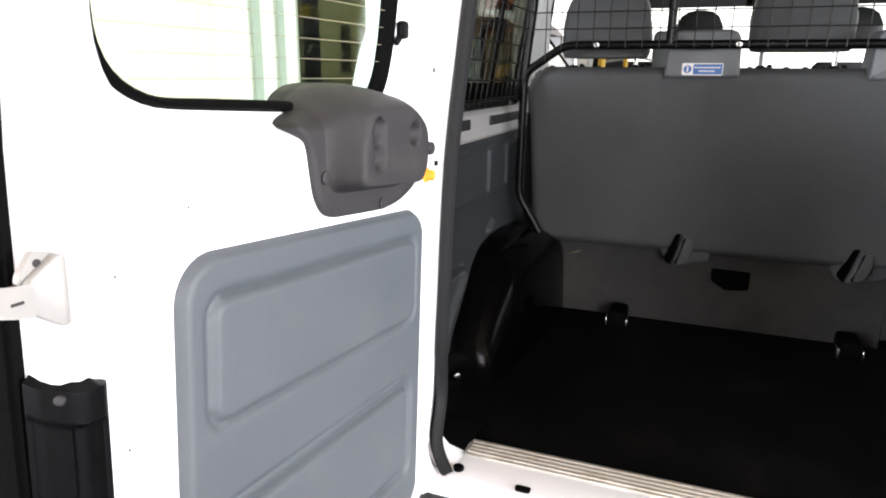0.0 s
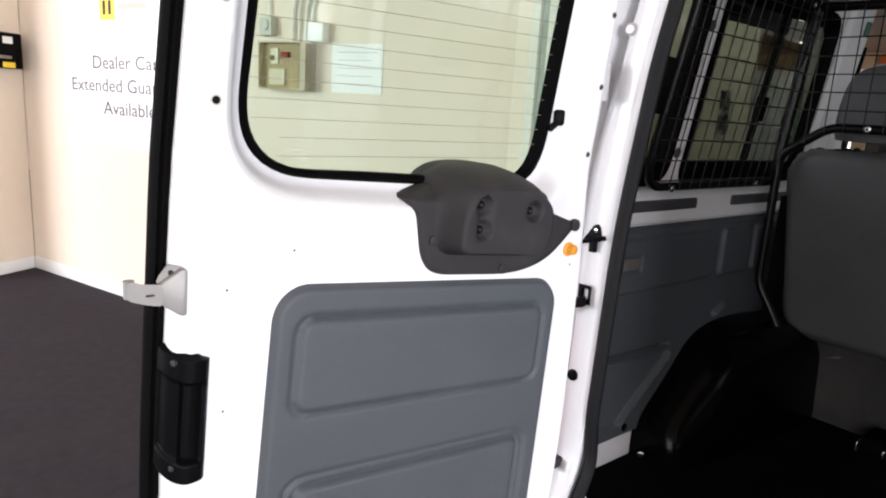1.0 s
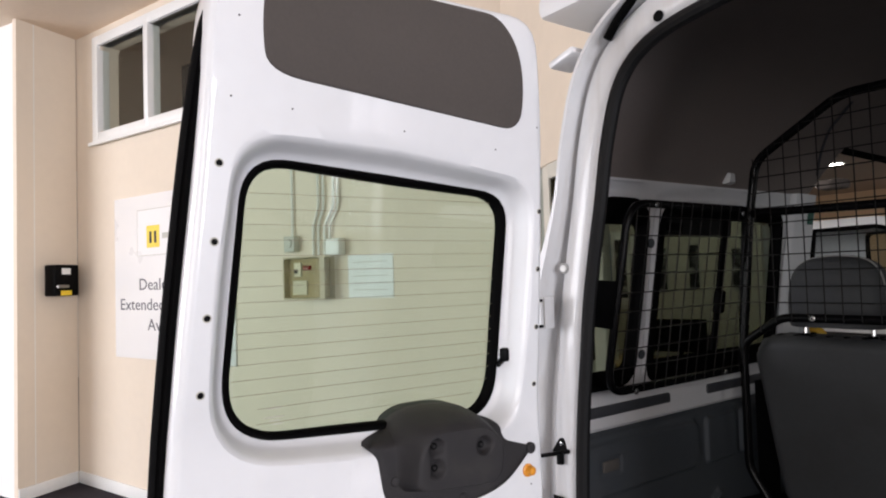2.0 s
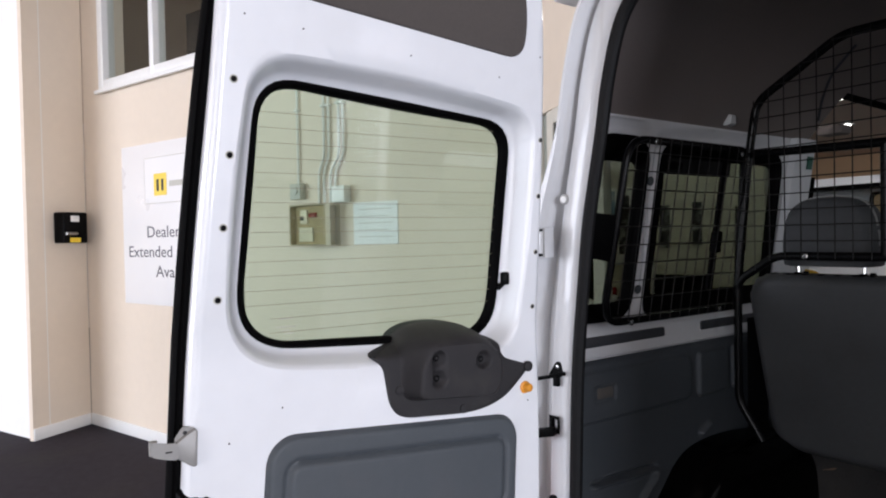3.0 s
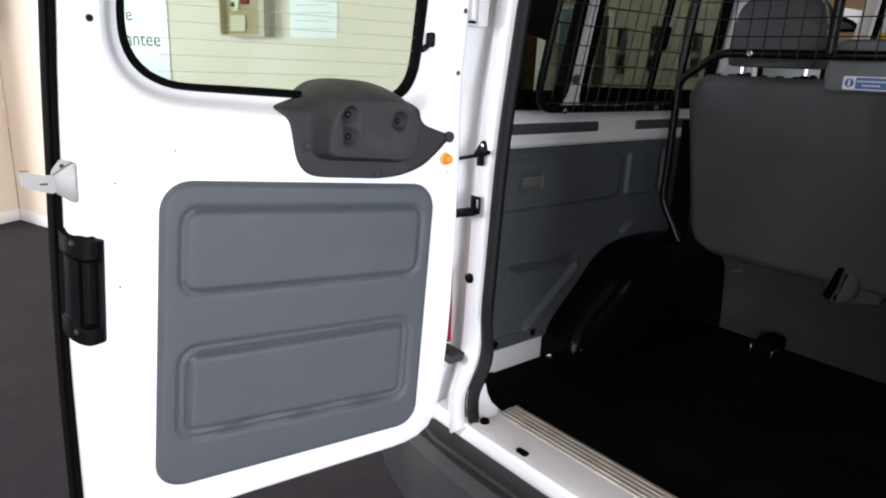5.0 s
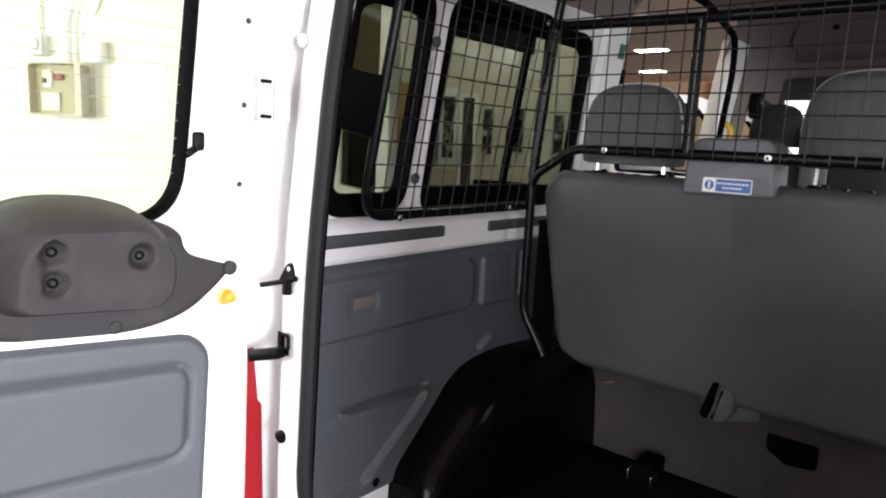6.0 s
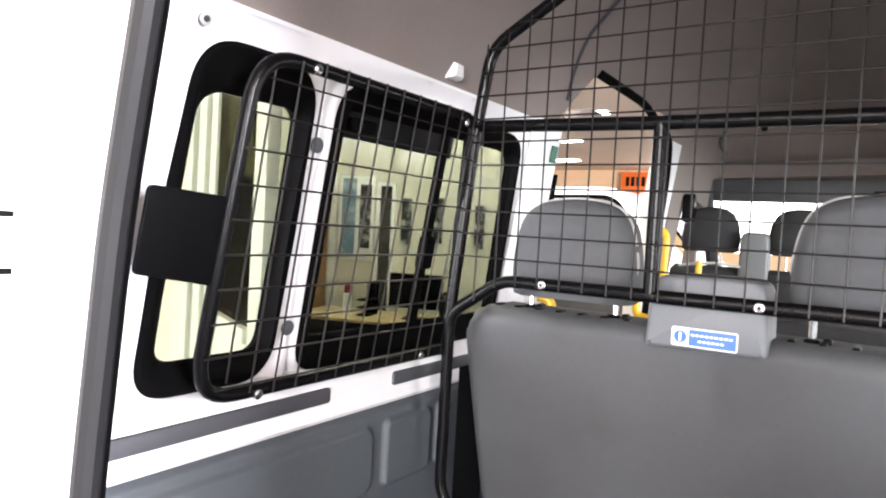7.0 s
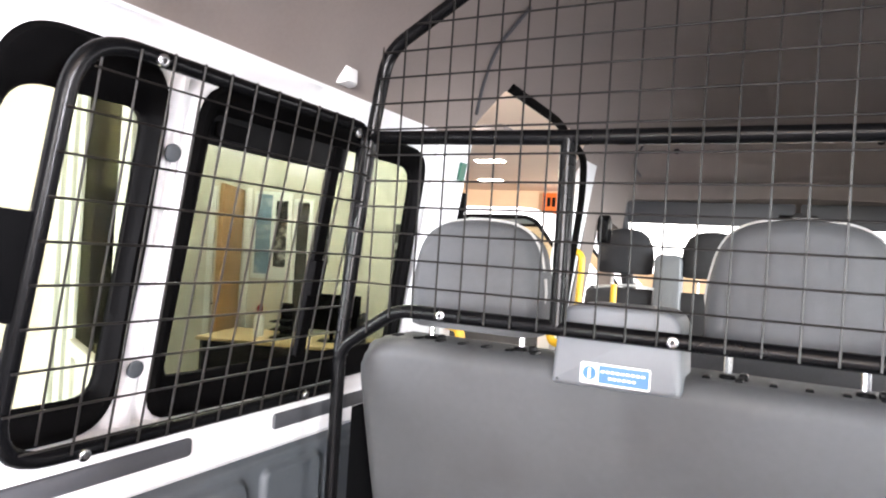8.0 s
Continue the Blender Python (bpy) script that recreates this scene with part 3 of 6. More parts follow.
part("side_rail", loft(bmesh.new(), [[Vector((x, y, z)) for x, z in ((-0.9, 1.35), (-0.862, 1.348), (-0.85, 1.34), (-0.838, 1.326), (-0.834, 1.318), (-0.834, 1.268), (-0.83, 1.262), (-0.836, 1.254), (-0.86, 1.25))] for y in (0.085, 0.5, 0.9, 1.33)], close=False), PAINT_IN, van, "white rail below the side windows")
for a, b in ((0.1, 0.522), (0.705, 1.12)):
    part("rub_strip", slab(bmesh.new(), rrect(a, b, 1.289, 1.317, 0.008), lambda q: Vector((-0.84, q[0], q[1])), lambda q: Vector((-0.8285, q[0], q[1])), 0.003), TRIM_DARK, van, "dark grey inset strip")
for y, z in ((0.4265, 1.738), (0.4265, 1.4315)):
    part("grommet", disc(bmesh.new(), (side_x(z), y, z), (1, 0, -0.15), 0.013, 0.005), TRIM, van, "grey plastic plug")


def trim_height(y, z):
    h = 0.012 * step(0.0, 0.012, -sd_round(y, z, 0.1, 1.33, 0.688, 1.252, 0.02))
    upper = sd_round(y, z, 0.05, 0.645, 1.09, 1.222, 0.03)
    h += 0.009 * step(0.005, -0.005, upper)
    for a, b in ((0.682, 0.838), (0.868, 1.03)):
        h += 0.011 * step(0.005, -0.005, sd_round(y, z, a, b, 1.088, 1.222, 0.015))
    for (ya, za), (yb, zb), amp in (((0.15, 0.74), (0.265, 0.737), 0.008), ((0.265, 0.738), (0.476, 0.902), 0.019), ((0.478, 0.907), (0.2, 0.915), 0.012)):
        dy, dz = yb - ya, zb - za
        ln_ = math.hypot(dy, dz)
        s = ((y - ya) * dy + (z - za) * dz) / ln_
        d = ((y - ya) * dz - (z - za) * dy) / ln_
        if abs(d) < 0.04:
            fade = step(-0.012, 0.012, s) * step(0.012, -0.012, s - ln_)
            h += amp * fade * (math.exp(-(d / 0.005) ** 2) - math.exp(-((d - 0.012) / 0.005) ** 2))
    # the edge over the wheel arch is bent up and scuffed
    t_ = (y - 0.688) * 0.9 + (z - 0.968) * 0.43
    n_ = (z - 0.968) * 0.9 - (y - 0.688) * 0.43
    h += 0.016 * step(-0.004, 0.006, t_) * step(0.07, 0.055, t_) * math.exp(-(n_ / 0.008) ** 2)
    h += 0.004 * step(0.004, -0.004, z - 0.905 + (y - 0.2) * 0.05) * step(0.6, 0.45, y)
    h -= 0.005 * step(0.004, -0.004, sd_round(y, z, 0.205, 0.295, 1.14, 1.185, 0.01))
    return h


part("side_trim", sheet(bmesh.new(), 300, 160, lambda a, b: Vector((-0.842 + trim_height(0.1 + 1.23 * a, 0.688 + 0.564 * b), 0.1 + 1.23 * a, 0.688 + 0.564 * b)), (-0.02, 0, 0)), SIDE_TRIM, van, "blue-grey moulded vinyl side trim with pressed ribs", smooth=70)
part("trim_slot", slab(bmesh.new(), rrect(0.222, 0.283, 1.15, 1.178, 0.006), lambda q: Vector((-0.84, q[0], q[1])), lambda q: Vector((-0.8225, q[0], q[1])), 0.002), mat("tan_plastic_slot", (0.11, 0.1, 0.09), 0.5), van, "brownish slot cover in the trim")
for y, z in ((0.311, 0.718), (0.161, 0.714)):
    part("trim_plug", disc(bmesh.new(), (-0.8275, y, z), (1, 0, 0), 0.011, 0.005), BLACK, van, "black trim plug")
part("lower_side", B(-0.9, -0.838, 0.06, 1.33, 0.55, 0.695), PAINT_IN, van, "white painted lower side")
part("side_skin", B(-0.98, -0.9, 0.03, 1.33, 0.35, 1.35, 0.01), PAINT, van, "white outer side panel")
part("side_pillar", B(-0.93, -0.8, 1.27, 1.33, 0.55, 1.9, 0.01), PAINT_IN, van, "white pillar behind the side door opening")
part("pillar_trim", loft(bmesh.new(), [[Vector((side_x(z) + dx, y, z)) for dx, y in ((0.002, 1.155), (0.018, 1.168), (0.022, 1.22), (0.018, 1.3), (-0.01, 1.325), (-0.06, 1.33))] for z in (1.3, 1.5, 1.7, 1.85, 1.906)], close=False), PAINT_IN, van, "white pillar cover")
part("pillar_seal", tube(bmesh.new(), [(-0.835, 1.335, 1.2), (-0.81, 1.335, 1.6), (-0.79, 1.335, 1.78)], 0.009, 8), RUBBER, van, "black seal along the pillar")
part("exit_label", B(-0.002, 0.002, -0.016, 0.016, -0.022, 0.022), GREEN, van, "small green label on the pillar", m=pose(-0.763, 1.26, 1.825, 0, 9, 0), smooth=0)
part("door_pillar", loft(bmesh.new(), [[Vector((x + (z - 1.4) * 0.14 * (z > 1.4), y, z)) for x, y in ((-0.87, 2.23), (-0.822, 2.23), (-0.808, 2.245), (-0.806, 2.38), (-0.82, 2.43), (-0.87, 2.44))] for z in (0.5, 1.0, 1.4, 1.75, 2.0)]), PAINT_IN, van, "white pillar ahead of the side door opening")
part("header_seal", tube(bmesh.new(), rounded([Vector(q) for q in ((-0.69, 1.365, 2.055), (-0.69, 1.76, 2.05), (-0.7, 2.12, 1.99), (-0.725, 2.205, 1.85), (-0.775, 2.225, 1.4), (-0.8, 2.225, 1.0))], 0.06, 5, closed=False), 0.013, 8), RUBBER, van, "black seal of the side door opening")
part("cab_side", rect_ring(bmesh.new(), (2.45, 3.12, 0.5, 2.0), rounded([(2.6, 1.25), (3.08, 1.25), (3.06, 1.79), (2.66, 1.83)], 0.04, 5), lambda q: Vector((-0.84 + max(0, q[1] - 1.2) * 0.12, q[0], q[1])), lambda q: Vector((-0.9 + max(0, q[1] - 1.2) * 0.12, q[0], q[1]))), HEADLINING, van, "grey lined cab side with its window opening")
# the far window is assumed, out of view; its pane is tinted to limit light
part("side_wall", rect_ring(bmesh.new(), (0.1, 3.12, 0.4, 2.15), rrect(0.5, 3.0, 1.36, 1.84, 0.05), lambda q: Vector((0.85 - max(0, q[1] - 1.3) * 0.14, q[0], q[1])), lambda q: Vector((0.93 - max(0, q[1] - 1.3) * 0.14, q[0], q[1]))), PAINT_IN, van, "white inner wall of the far side")
for q_ in (-1, 1):
    part("cab_panel", B(q_ * 0.88 - 0.03, q_ * 0.88 + 0.03, 3.122, 4.3, 0.4, 1.21, 0.01), PAINT_IN, van, "white cab side below the windscreen")


for y0, y1 in ((0.48, 3.02),):
    part("pane", loft(bmesh.new(), [[Vector((0.88 - max(0, z - 1.3) * 0.14, y, z)) for y in (y0, y1)] for z in (1.24, 1.86)], close=False), FAR_GLASS, van, "assumed far side glass, tinted to limit the light", smooth=0)
for x in (-0.85, 0.85):
    for y in (0.75, 3.68):
        w_ = part("wheel", disc(bmesh.new(), (x - 0.1, y, 0.33), (1, 0, 0), 0.33, 0.2, seg=28), RUBBER, van, "black tyre")
        part("rim", disc(bmesh.new(), (x + (0.1 if x > 0 else -0.1), y, 0.33), (x, 0, 0), 0.2, 0.012, seg=20), ZINC, w_)

def roof_z(x, y):
    side = 1 - abs(x) / 0.79
    z = 1.884 + 0.356 * (1 - (1 - max(0.0, side)) ** 4.5) ** 0.9
    front = 2.045 - 0.08 * step(3.17, 3.26, y) - 0.085 * step(3.3, 3.44, y) - 0.03 * abs(x)
    k = step(2.72, 3.15, y)
    return z * (1 - k) + min(z, front) * k


def ceiling_sheet(y0, y1, n):
    rows = []
    for k in range(n + 1):
        y = y0 + (y1 - y0) * k / n
        # over the side door opening the lining stops at the header
        head = 1.905 + 0.145 * step(1.28, 1.37, y) * step(2.24, 2.1, y)
        wide = 0.782
        while roof_z(wide, y) < head and wide > 0.5:
            wide -= 0.004
        xs = [1 - (1 - i / 24) ** 2 for i in range(25)]
        rows.append([Vector((x * wide, y, roof_z(x * wide, y))) for x in [-q for q in xs[::-1]]] + [Vector((x * 0.782, y, roof_z(x * 0.782, y))) for x in xs[1:]])
    return loft(bmesh.new(), rows, close=False)


part("headlining", ceiling_sheet(0.08, 0.86, 6), HEADLINING, van, "pale grey headlining of the load bay")
part("headlining", ceiling_sheet(0.86, 3.46, 84), HEADLINING, van, "grey headlining stepping down over the cab")
part("roof_skin", B(-0.78, 0.78, 0.0, 3.45, 2.26, 2.32, 0.02), PAINT, van, "white roof")
for x, y, z in ((-0.775, 0.768, 1.932),):
    clip = part("roof_clip", loft(bmesh.new(), [[Vector(q) * s + Vector((0.022 * k, 0, 0)) for q in ((0, -0.02, -0.016), (0, 0.02, -0.016), (0, 0.018, 0.018), (0, -0.012, 0.018))] for k, s in ((0, 1.0), (0.6, 0.95), (1, 0.7))], cap0=True, cap1=True), LABEL_WHITE, van, "white plastic clip on the headlining", m=pose(x, y, z))
part("roof_screw", disc(bmesh.new(), (-0.78, 0.19, 1.872), (1, 0, -0.3), 0.0095, 0.004), PIPING, van, "grey plug with a dark screw in the panel")
part("roof_screw", disc(bmesh.new(), (-0.777, 0.19, 1.871), (1, 0, -0.3), 0.0045, 0.003), CHARCOAL, van)
part("roof_screw", disc(bmesh.new(), (-0.772, 0.374, 1.94), (1, 0, -0.6), 0.009, 0.004), PIPING, van, "grey headlining plug")
# thin dark line that follows the headlining
dark_line = [(-0.56, 1.13), (-0.61, 1.158), (-0.651, 1.175), (-0.703, 1.227), (-0.745, 1.285)]
part("roof_line", tube(bmesh.new(), spline([(x, y, roof_z(x, y) - 0.006) for x, y in dark_line], 5), 0.0045, 6), TRIM_DARK, van, "thin dark line along the headlining")
part("roof_hook", tube(bmesh.new(), spline([(-0.612, 2.7, roof_z(-0.612, 2.7) - 0.006), (-0.665, 2.81, roof_z(-0.665, 2.81) - 0.008), (-0.668, 2.98, roof_z(-0.668, 2.98) - 0.008)], 5), 0.005, 6), TRIM_DARK, van, "dark belt loop on the headlining")
part("roof_bracket", B(-0.79, -0.7, 1.36, 1.44, 1.93, 1.965, 0.012), HEADLINING, van, "grey padded bracket over the side door opening")
part("bonnet", loft(bmesh.new(), [[Vector((x * w, y, z)) for x in (-1, -0.6, 0, 0.6, 1)] for y, z, w in ((4.25, 1.22, 0.86), (4.5, 1.12, 0.84), (4.75, 0.98, 0.8), (4.86, 0.82, 0.78), (4.89, 0.4, 0.76))], close=False), PAINT, van, "short white bonnet and nose")
for q_ in (-1, 1):
    part("front_wing", loft(bmesh.new(), [[Vector((q_ * 0.9, y, z)) for z in (0.4, 0.8, top_)] for y, top_ in ((4.0, 1.24), (4.25, 1.22), (4.5, 1.12), (4.75, 0.98), (4.86, 0.82))], close=False), PAINT, van, "white front wing")
for x in (-0.498, 0.27):
    part("roof_plug", disc(bmesh.new(), (x, 2.885, roof_z(x, 2.885) - 0.004), (0, -0.7, -0.7), 0.014, 0.006), BLACK, van, "black roof plug")
part("windscreen", loft(bmesh.new(), [[Vector((x, 3.47 - 0.32 * (x / 0.79) ** 2, 1.872)) for x in (-0.79, -0.6, -0.4, 0, 0.4, 0.6, 0.79)], [Vector((x, 4.3 - 0.3 * (x / 0.84) ** 2, 1.2)) for x in (-0.84, -0.62, -0.4, 0, 0.4, 0.62, 0.84)]], close=False), CLEAR_GLASS, van, "clear windscreen", smooth=0).visible_shadow = False
part("dashboard", loft(bmesh.new(), [[Vector((x, y, z)) for y, z in ((4.28, 1.2), (3.95, 1.26), (3.78, 1.23), (3.7, 1.1), (3.75, 0.75), (3.85, 0.6))] for x in (-0.85, 0.85)], close=False), CHARCOAL, van, "dark dashboard")
for s in (-1, 1):
    part("windscreen_pillar", tube(bmesh.new(), [(s * 0.785, 3.12, 1.96), (s * 0.79, 3.16, 1.885), (s * 0.82, 3.55, 1.55), (s * 0.85, 4.0, 1.2)], 0.034, 8), TRIM_DARK, van, "grey windscreen pillar")
    part("sun_visor", B(s * 0.395 - 0.385, s * 0.395 + 0.385, 3.22, 3.25, 1.832, 1.945, 0.012), TRIM_DARK, van, "grey sun visor")

# no mirror is known here; block added to hide the bright gap between visors
part("visor_gap_block", B(-0.09, 0.09, 3.22, 3.24, 1.83, 1.905, 0.012), CHARCOAL, van, "dark block added to cover the bright gap between the visors")
part("belt_anchor", slab(bmesh.new(), rounded([(2.62, 1.71), (2.68, 1.7), (2.7, 1.8), (2.66, 1.83), (2.62, 1.81)], 0.015, 4), lambda q: Vector((-0.765, q[0], q[1])), lambda q: Vector((-0.72, q[0], q[1])), 0.008), BLACK, van, "black upper belt anchor")

# floor, sill, arch
part("load_floor", B(-0.84, 0.84, 0.0885, 4.7, 0.56, 0.622, 0.004), MAT_FLOOR, van, "black rubber load floor")
part("floor_edge", B(-0.838, -0.664, 0.036, 0.168, 0.57, 0.6275, 0.003), MAT_FLOOR, van, "black rubber edge of the load floor")
part("rear_sill", loft(bmesh.new(), [[Vector((x, y, z)) for y, z in ((0.087, 0.6), (0.086, 0.622), (0.07, 0.626), (-0.05, 0.622), (-0.066, 0.617), (-0.072, 0.605), (-0.072, 0.5))] for x in (-0.80, -0.7, 0, 0.7, 0.80)], close=False), PAINT, van, "white painted rear sill")
part("sill_corner", loft(bmesh.new(), [[Vector((x, y - 0.58 * max(0.0, 0.76 - z) * (1 - k), z)) for k, y in ((0, 0.024), (0.5, 0.03), (1, 0.036))] for x, z in ((-0.726, 0.677), (-0.717, 0.652), (-0.7, 0.635), (-0.662, 0.6255))], close=False), PAINT, van, "white rounded sill corner")
strip = part("sill_strip", B(-0.66, 0.66, 0.022, 0.0875, 0.622, 0.6295, 0.002), ALU, van, "ribbed aluminium tread strip")
for k in range(4):
    part("rib", B(-0.655, 0.655, 0.0305 + 0.014 * k, 0.0365 + 0.014 * k, 0.6285, 0.6325, 0.001, 1), ALU, strip)
part("sill_slot", slab(bmesh.new(), rrect(-0.525, -0.493, -0.056, -0.04, 0.007), lambda q: Vector((q[0], q[1], 0.61)), lambda q: Vector((q[0], q[1], 0.6255))), BLACK, van, "black drain slot in the sill")
part("sill_buffer", disc(bmesh.new(), (-0.654, -0.03, 0.622), (0, 0, 1), 0.012, 0.009), RUBBER, van, "black rubber stop on the sill")
part("bumper", loft(bmesh.new(), [[Vector((x, y + 0.1 * max(0, abs(x) - 0.75) * 3, z)) for y, z in ((-0.05, 0.575), (-0.1, 0.582), (-0.155, 0.575), (-0.175, 0.55), (-0.175, 0.4), (-0.15, 0.33), (-0.05, 0.32))] for x in (-1.0, -0.95, -0.88, -0.8, -0.6, 0, 0.6, 0.8, 1.0)], close=False), BUMPER, van, "black textured rear bumper step")
part("bumper_rib", tube(bmesh.new(), [(-0.9, -0.08, 0.582), (-0.72, -0.135, 0.583), (0.0, -0.137, 0.583), (0.7, -0.135, 0.583)], 0.006, 6), BUMPER, van)


def arch_loop(y, z, inner):
    top = max(0.63, z)
    return [Vector((x, y, zz)) for x, zz in rounded([(-0.86, 0.6), (inner, 0.6), (inner - 0.012, top), (-0.86, top + 0.015)], [0, 0, min(0.11, (top - 0.6) * 0.6), 0], 7)]


prof = spline([(0.366, 0.64, -0.762), (0.369, 0.69, -0.73), (0.382, 0.722, -0.708), (0.41, 0.752, -0.696), (0.497, 0.832, -0.682), (0.552, 0.882, -0.674), (0.614, 0.919, -0.668), (0.7, 0.936, -0.66), (0.82, 0.938, -0.652), (0.95, 0.926, -0.645), (1.1, 0.9, -0.65), (1.2, 0.75, -0.68)], 4)
part("wheel_arch", loft(bmesh.new(), [arch_loop(*q) for q in prof], close=False, cap0=True), ARCH, van, "black moulded plastic wheel arch")
for y, z, x in ((0.364, 0.637, -0.8),):
    part("arch_screw", disc(bmesh.new(), (x, y, z), (0.6, -0.8, 0), 0.009, 0.006), STEEL, van)

# jamb fittings between door and frame
hinge = part("check_strap", B(-0.05, 0.022, -0.004, 0.004, -0.0045, 0.0045, 0.002), BLACK, van, "black door check strap", m=pose(-0.748, -0.016, 1.259, 0, -14, 20))
part("bracket", slab(bmesh.new(), rounded([(-0.774, 1.257), (-0.728, 1.262), (-0.735, 1.288), (-0.742, 1.294), (-0.75, 1.29)], [0.004, 0.004, 0.006, 0.006, 0.006], 4), lambda q: Vector((q[0], -0.002, q[1])), lambda q: Vector((q[0], -0.008, q[1])), 0.001), BLACK, van, "black strap bracket with a bright rivet")
part("rivet", disc(bmesh.new(), (-0.742, -0.008, 1.281), (0, -1, 0), 0.005, 0.003), STEEL, van)
part("stop_cup", tube(bmesh.new(), [(-0.743, -0.012, 1.236), (-0.743, -0.012, 1.258)], 0.0085, 10), BLACK, van, "black strap roller")
part("strap_pin", tube(bmesh.new(), [(-0.735, -0.014, 1.266), (-0.715, -0.014, 1.269)], 0.005, 8), BLACK, van)
arm = part("hinge_arm", B(-0.065, 0.006, -0.012, 0.012, -0.01, 0.01, 0.004), BLACK, van, "black hinge arm", m=pose(-0.748, -0.022, 1.128, 0, -14, 18))
part("hinge_plate", rect_ring(bmesh.new(), (-0.769, -0.735, 1.122, 1.163), rrect(-0.762, -0.743, 1.13, 1.156, 0.003, 2), lambda q: Vector((q[0], -0.012, q[1])), lambda q: Vector((q[0], 0.0, q[1])), n=48, lip=0.001, dip=0.0), BLACK, van, "black hinge plate")
part("jamb_plug", disc(bmesh.new(), (-0.765, -0.004, 0.956), (0.2, -1, 0), 0.0125, 0.006), BLACK, van, "black jamb plug")
part("jamb_plug", disc(bmesh.new(), (-0.716, -0.004, 1.674), (0.2, -1, 0), 0.012, 0.003), PIPING, van, "pale grey pillar plug")
part("jamb_plug", disc(bmesh.new(), (-0.7165, -0.007, 1.674), (0.2, -1, 0), 0.008, 0.003), WHITE_GLOSS, van)
hinge_ = part("upper_hinge", B(-0.012, 0.003, -0.04, 0.03, -0.036, 0.036, 0.002), PAINT_JAMB, van, "white painted upper hinge", m=pose(-0.757, -0.032, 1.575))
part("hinge_leaf", B(-0.011, 0.007, -0.046, -0.036, -0.038, 0.036, 0.002), HINGE, hinge_, "worn grey hinge leaf")
part("hinge_edge", B(-0.008, 0.005, -0.005, -0.002, -0.034, 0.034, 0.001), HINGE, hinge_)
part("hinge_pin", tube(bmesh.new(), [(0.004, -0.02, -0.024), (0.004, -0.02, 0.024)], 0.0095, 12), PAINT_JAMB, hinge_)
for z in (-0.029, 0.029):
    part("hinge_knuckle", B(-0.006, 0.0085, -0.03, -0.011, z - 0.003, z + 0.003, 0.001), BLACK, hinge_, "dark slot beside the knuckle")
part("frame_plug", disc(bmesh.new(), (-0.441, -0.004, 2.157), (0, -1, 0), 0.011, 0.004), BLACK, van, "black frame plug")
part("corner_strip", tube(bmesh.new(), [(-0.562, -0.012, 2.148), (-0.535, -0.014, 2.175), (-0.49, -0.014, 2.21)], 0.0095, 8), RUBBER, van, "black rubber strip in the roof corner")
part("gutter_end", B(-0.045, 0.03, -0.02, 0.05, -0.008, 0.008, 0.005), PAINT, van, "white rain gutter end", m=pose(-0.668, -0.015, 2.14, 0, -15, 0))
part("tail_lamp", loft(bmesh.new(), [[Vector((x + 0.03 * (1.1 - z), y, z)) for x, y in ((-0.965, -0.028), (-0.955, -0.055), (-0.9, -0.07), (-0.85, -0.066), (-0.84, -0.05), (-0.838, 0.0))] for z in (0.765, 0.775, 1.1, 1.115)], close=False), RED, van, "red tail lamp lens")
part("lamp_gasket", B(-0.88, -0.768, -0.05, -0.0, 0.734, 0.756, 0.004), BUMPER, van, "dark rubber filler below the lamp")

# ---- the open rear door: u runs from its hinge to its free edge, w out of its inner face ----
DOOR = pose(-0.6646, -0.08, 0, 0, 0, -93.04)


def lean(z):
    return 0.105 * max(0.0, z - 1.385) * step(1.36, 1.5, z)


def dv(u, w, z):
    return Vector((u, w + lean(z), z))


FREE = [(0.81, 0.66), (0.802, 1.0), (0.784, 1.32), (0.766, 1.6), (0.738, 1.9), (0.71, 2.08), (0.685, 2.13)]
door_loop = rounded([(0.088, 0.66)] + [(0.145, 0.622)] + [(0.808, 0.646)] + FREE[1:5] + [(0.72, 2.17), (0.1, 2.17), (0.075, 2.0), (0.058, 1.7), (0.05, 1.25), (0.06, 0.86)], [0.05, 0.06, 0.03, 0.1, 0.1, 0.1, 0.1, 0.09, 0.06, 0.1, 0.1, 0.1, 0.1], 6)
hole = rounded([(0.146, 1.378), (0.692, 1.408), (0.655, 1.867), (0.126, 1.824)], [0.085, 0.11, 0.075, 0.065], 9)
hc, N = Vector((0.42, 1.62)), 192
o, h = around(door_loop, hc, N), around(hole, hc, N)
rim = [a + (a - hc).normalized() * 0.04 for a in h]
bm = bmesh.new()
edge = lambda d: [a + (hc - a).normalized() * d for a in o]
back_ = [a + (a - hc).normalized() * 0.045 for a in h]
loops = [[dv(q.x, -0.1, q.y) for q in back_], [dv(q.x, -0.1, q.y) for q in edge(0.004)], [dv(q.x, -0.06, q.y) for q in o], [dv(q.x, -0.03, q.y) for q in edge(0.003)], [dv(q.x, -0.012, q.y) for q in edge(0.007)], [dv(q.x, -0.004, q.y) for q in edge(0.012)], [dv(q.x, 0.0, q.y) for q in edge(0.02)]]
inner = edge(0.02)
for t in (0.1, 0.22, 0.36, 0.5, 0.64, 0.78, 0.9):
    loops.append([dv(a.x + (b.x - a.x) * t, 0, a.y + (b.y - a.y) * t) for a, b in zip(inner, rim)])
for k in range(7):
    t = k / 6
    e = step(0, 1, t)
    loops.append([dv(a.x + (b.x - a.x) * t * 0.8, -0.05 * e, a.y + (b.y - a.y) * t * 0.8) for a, b in zip(rim, h)])
loops.append([dv(q.x, -0.056, q.y) for q in h])
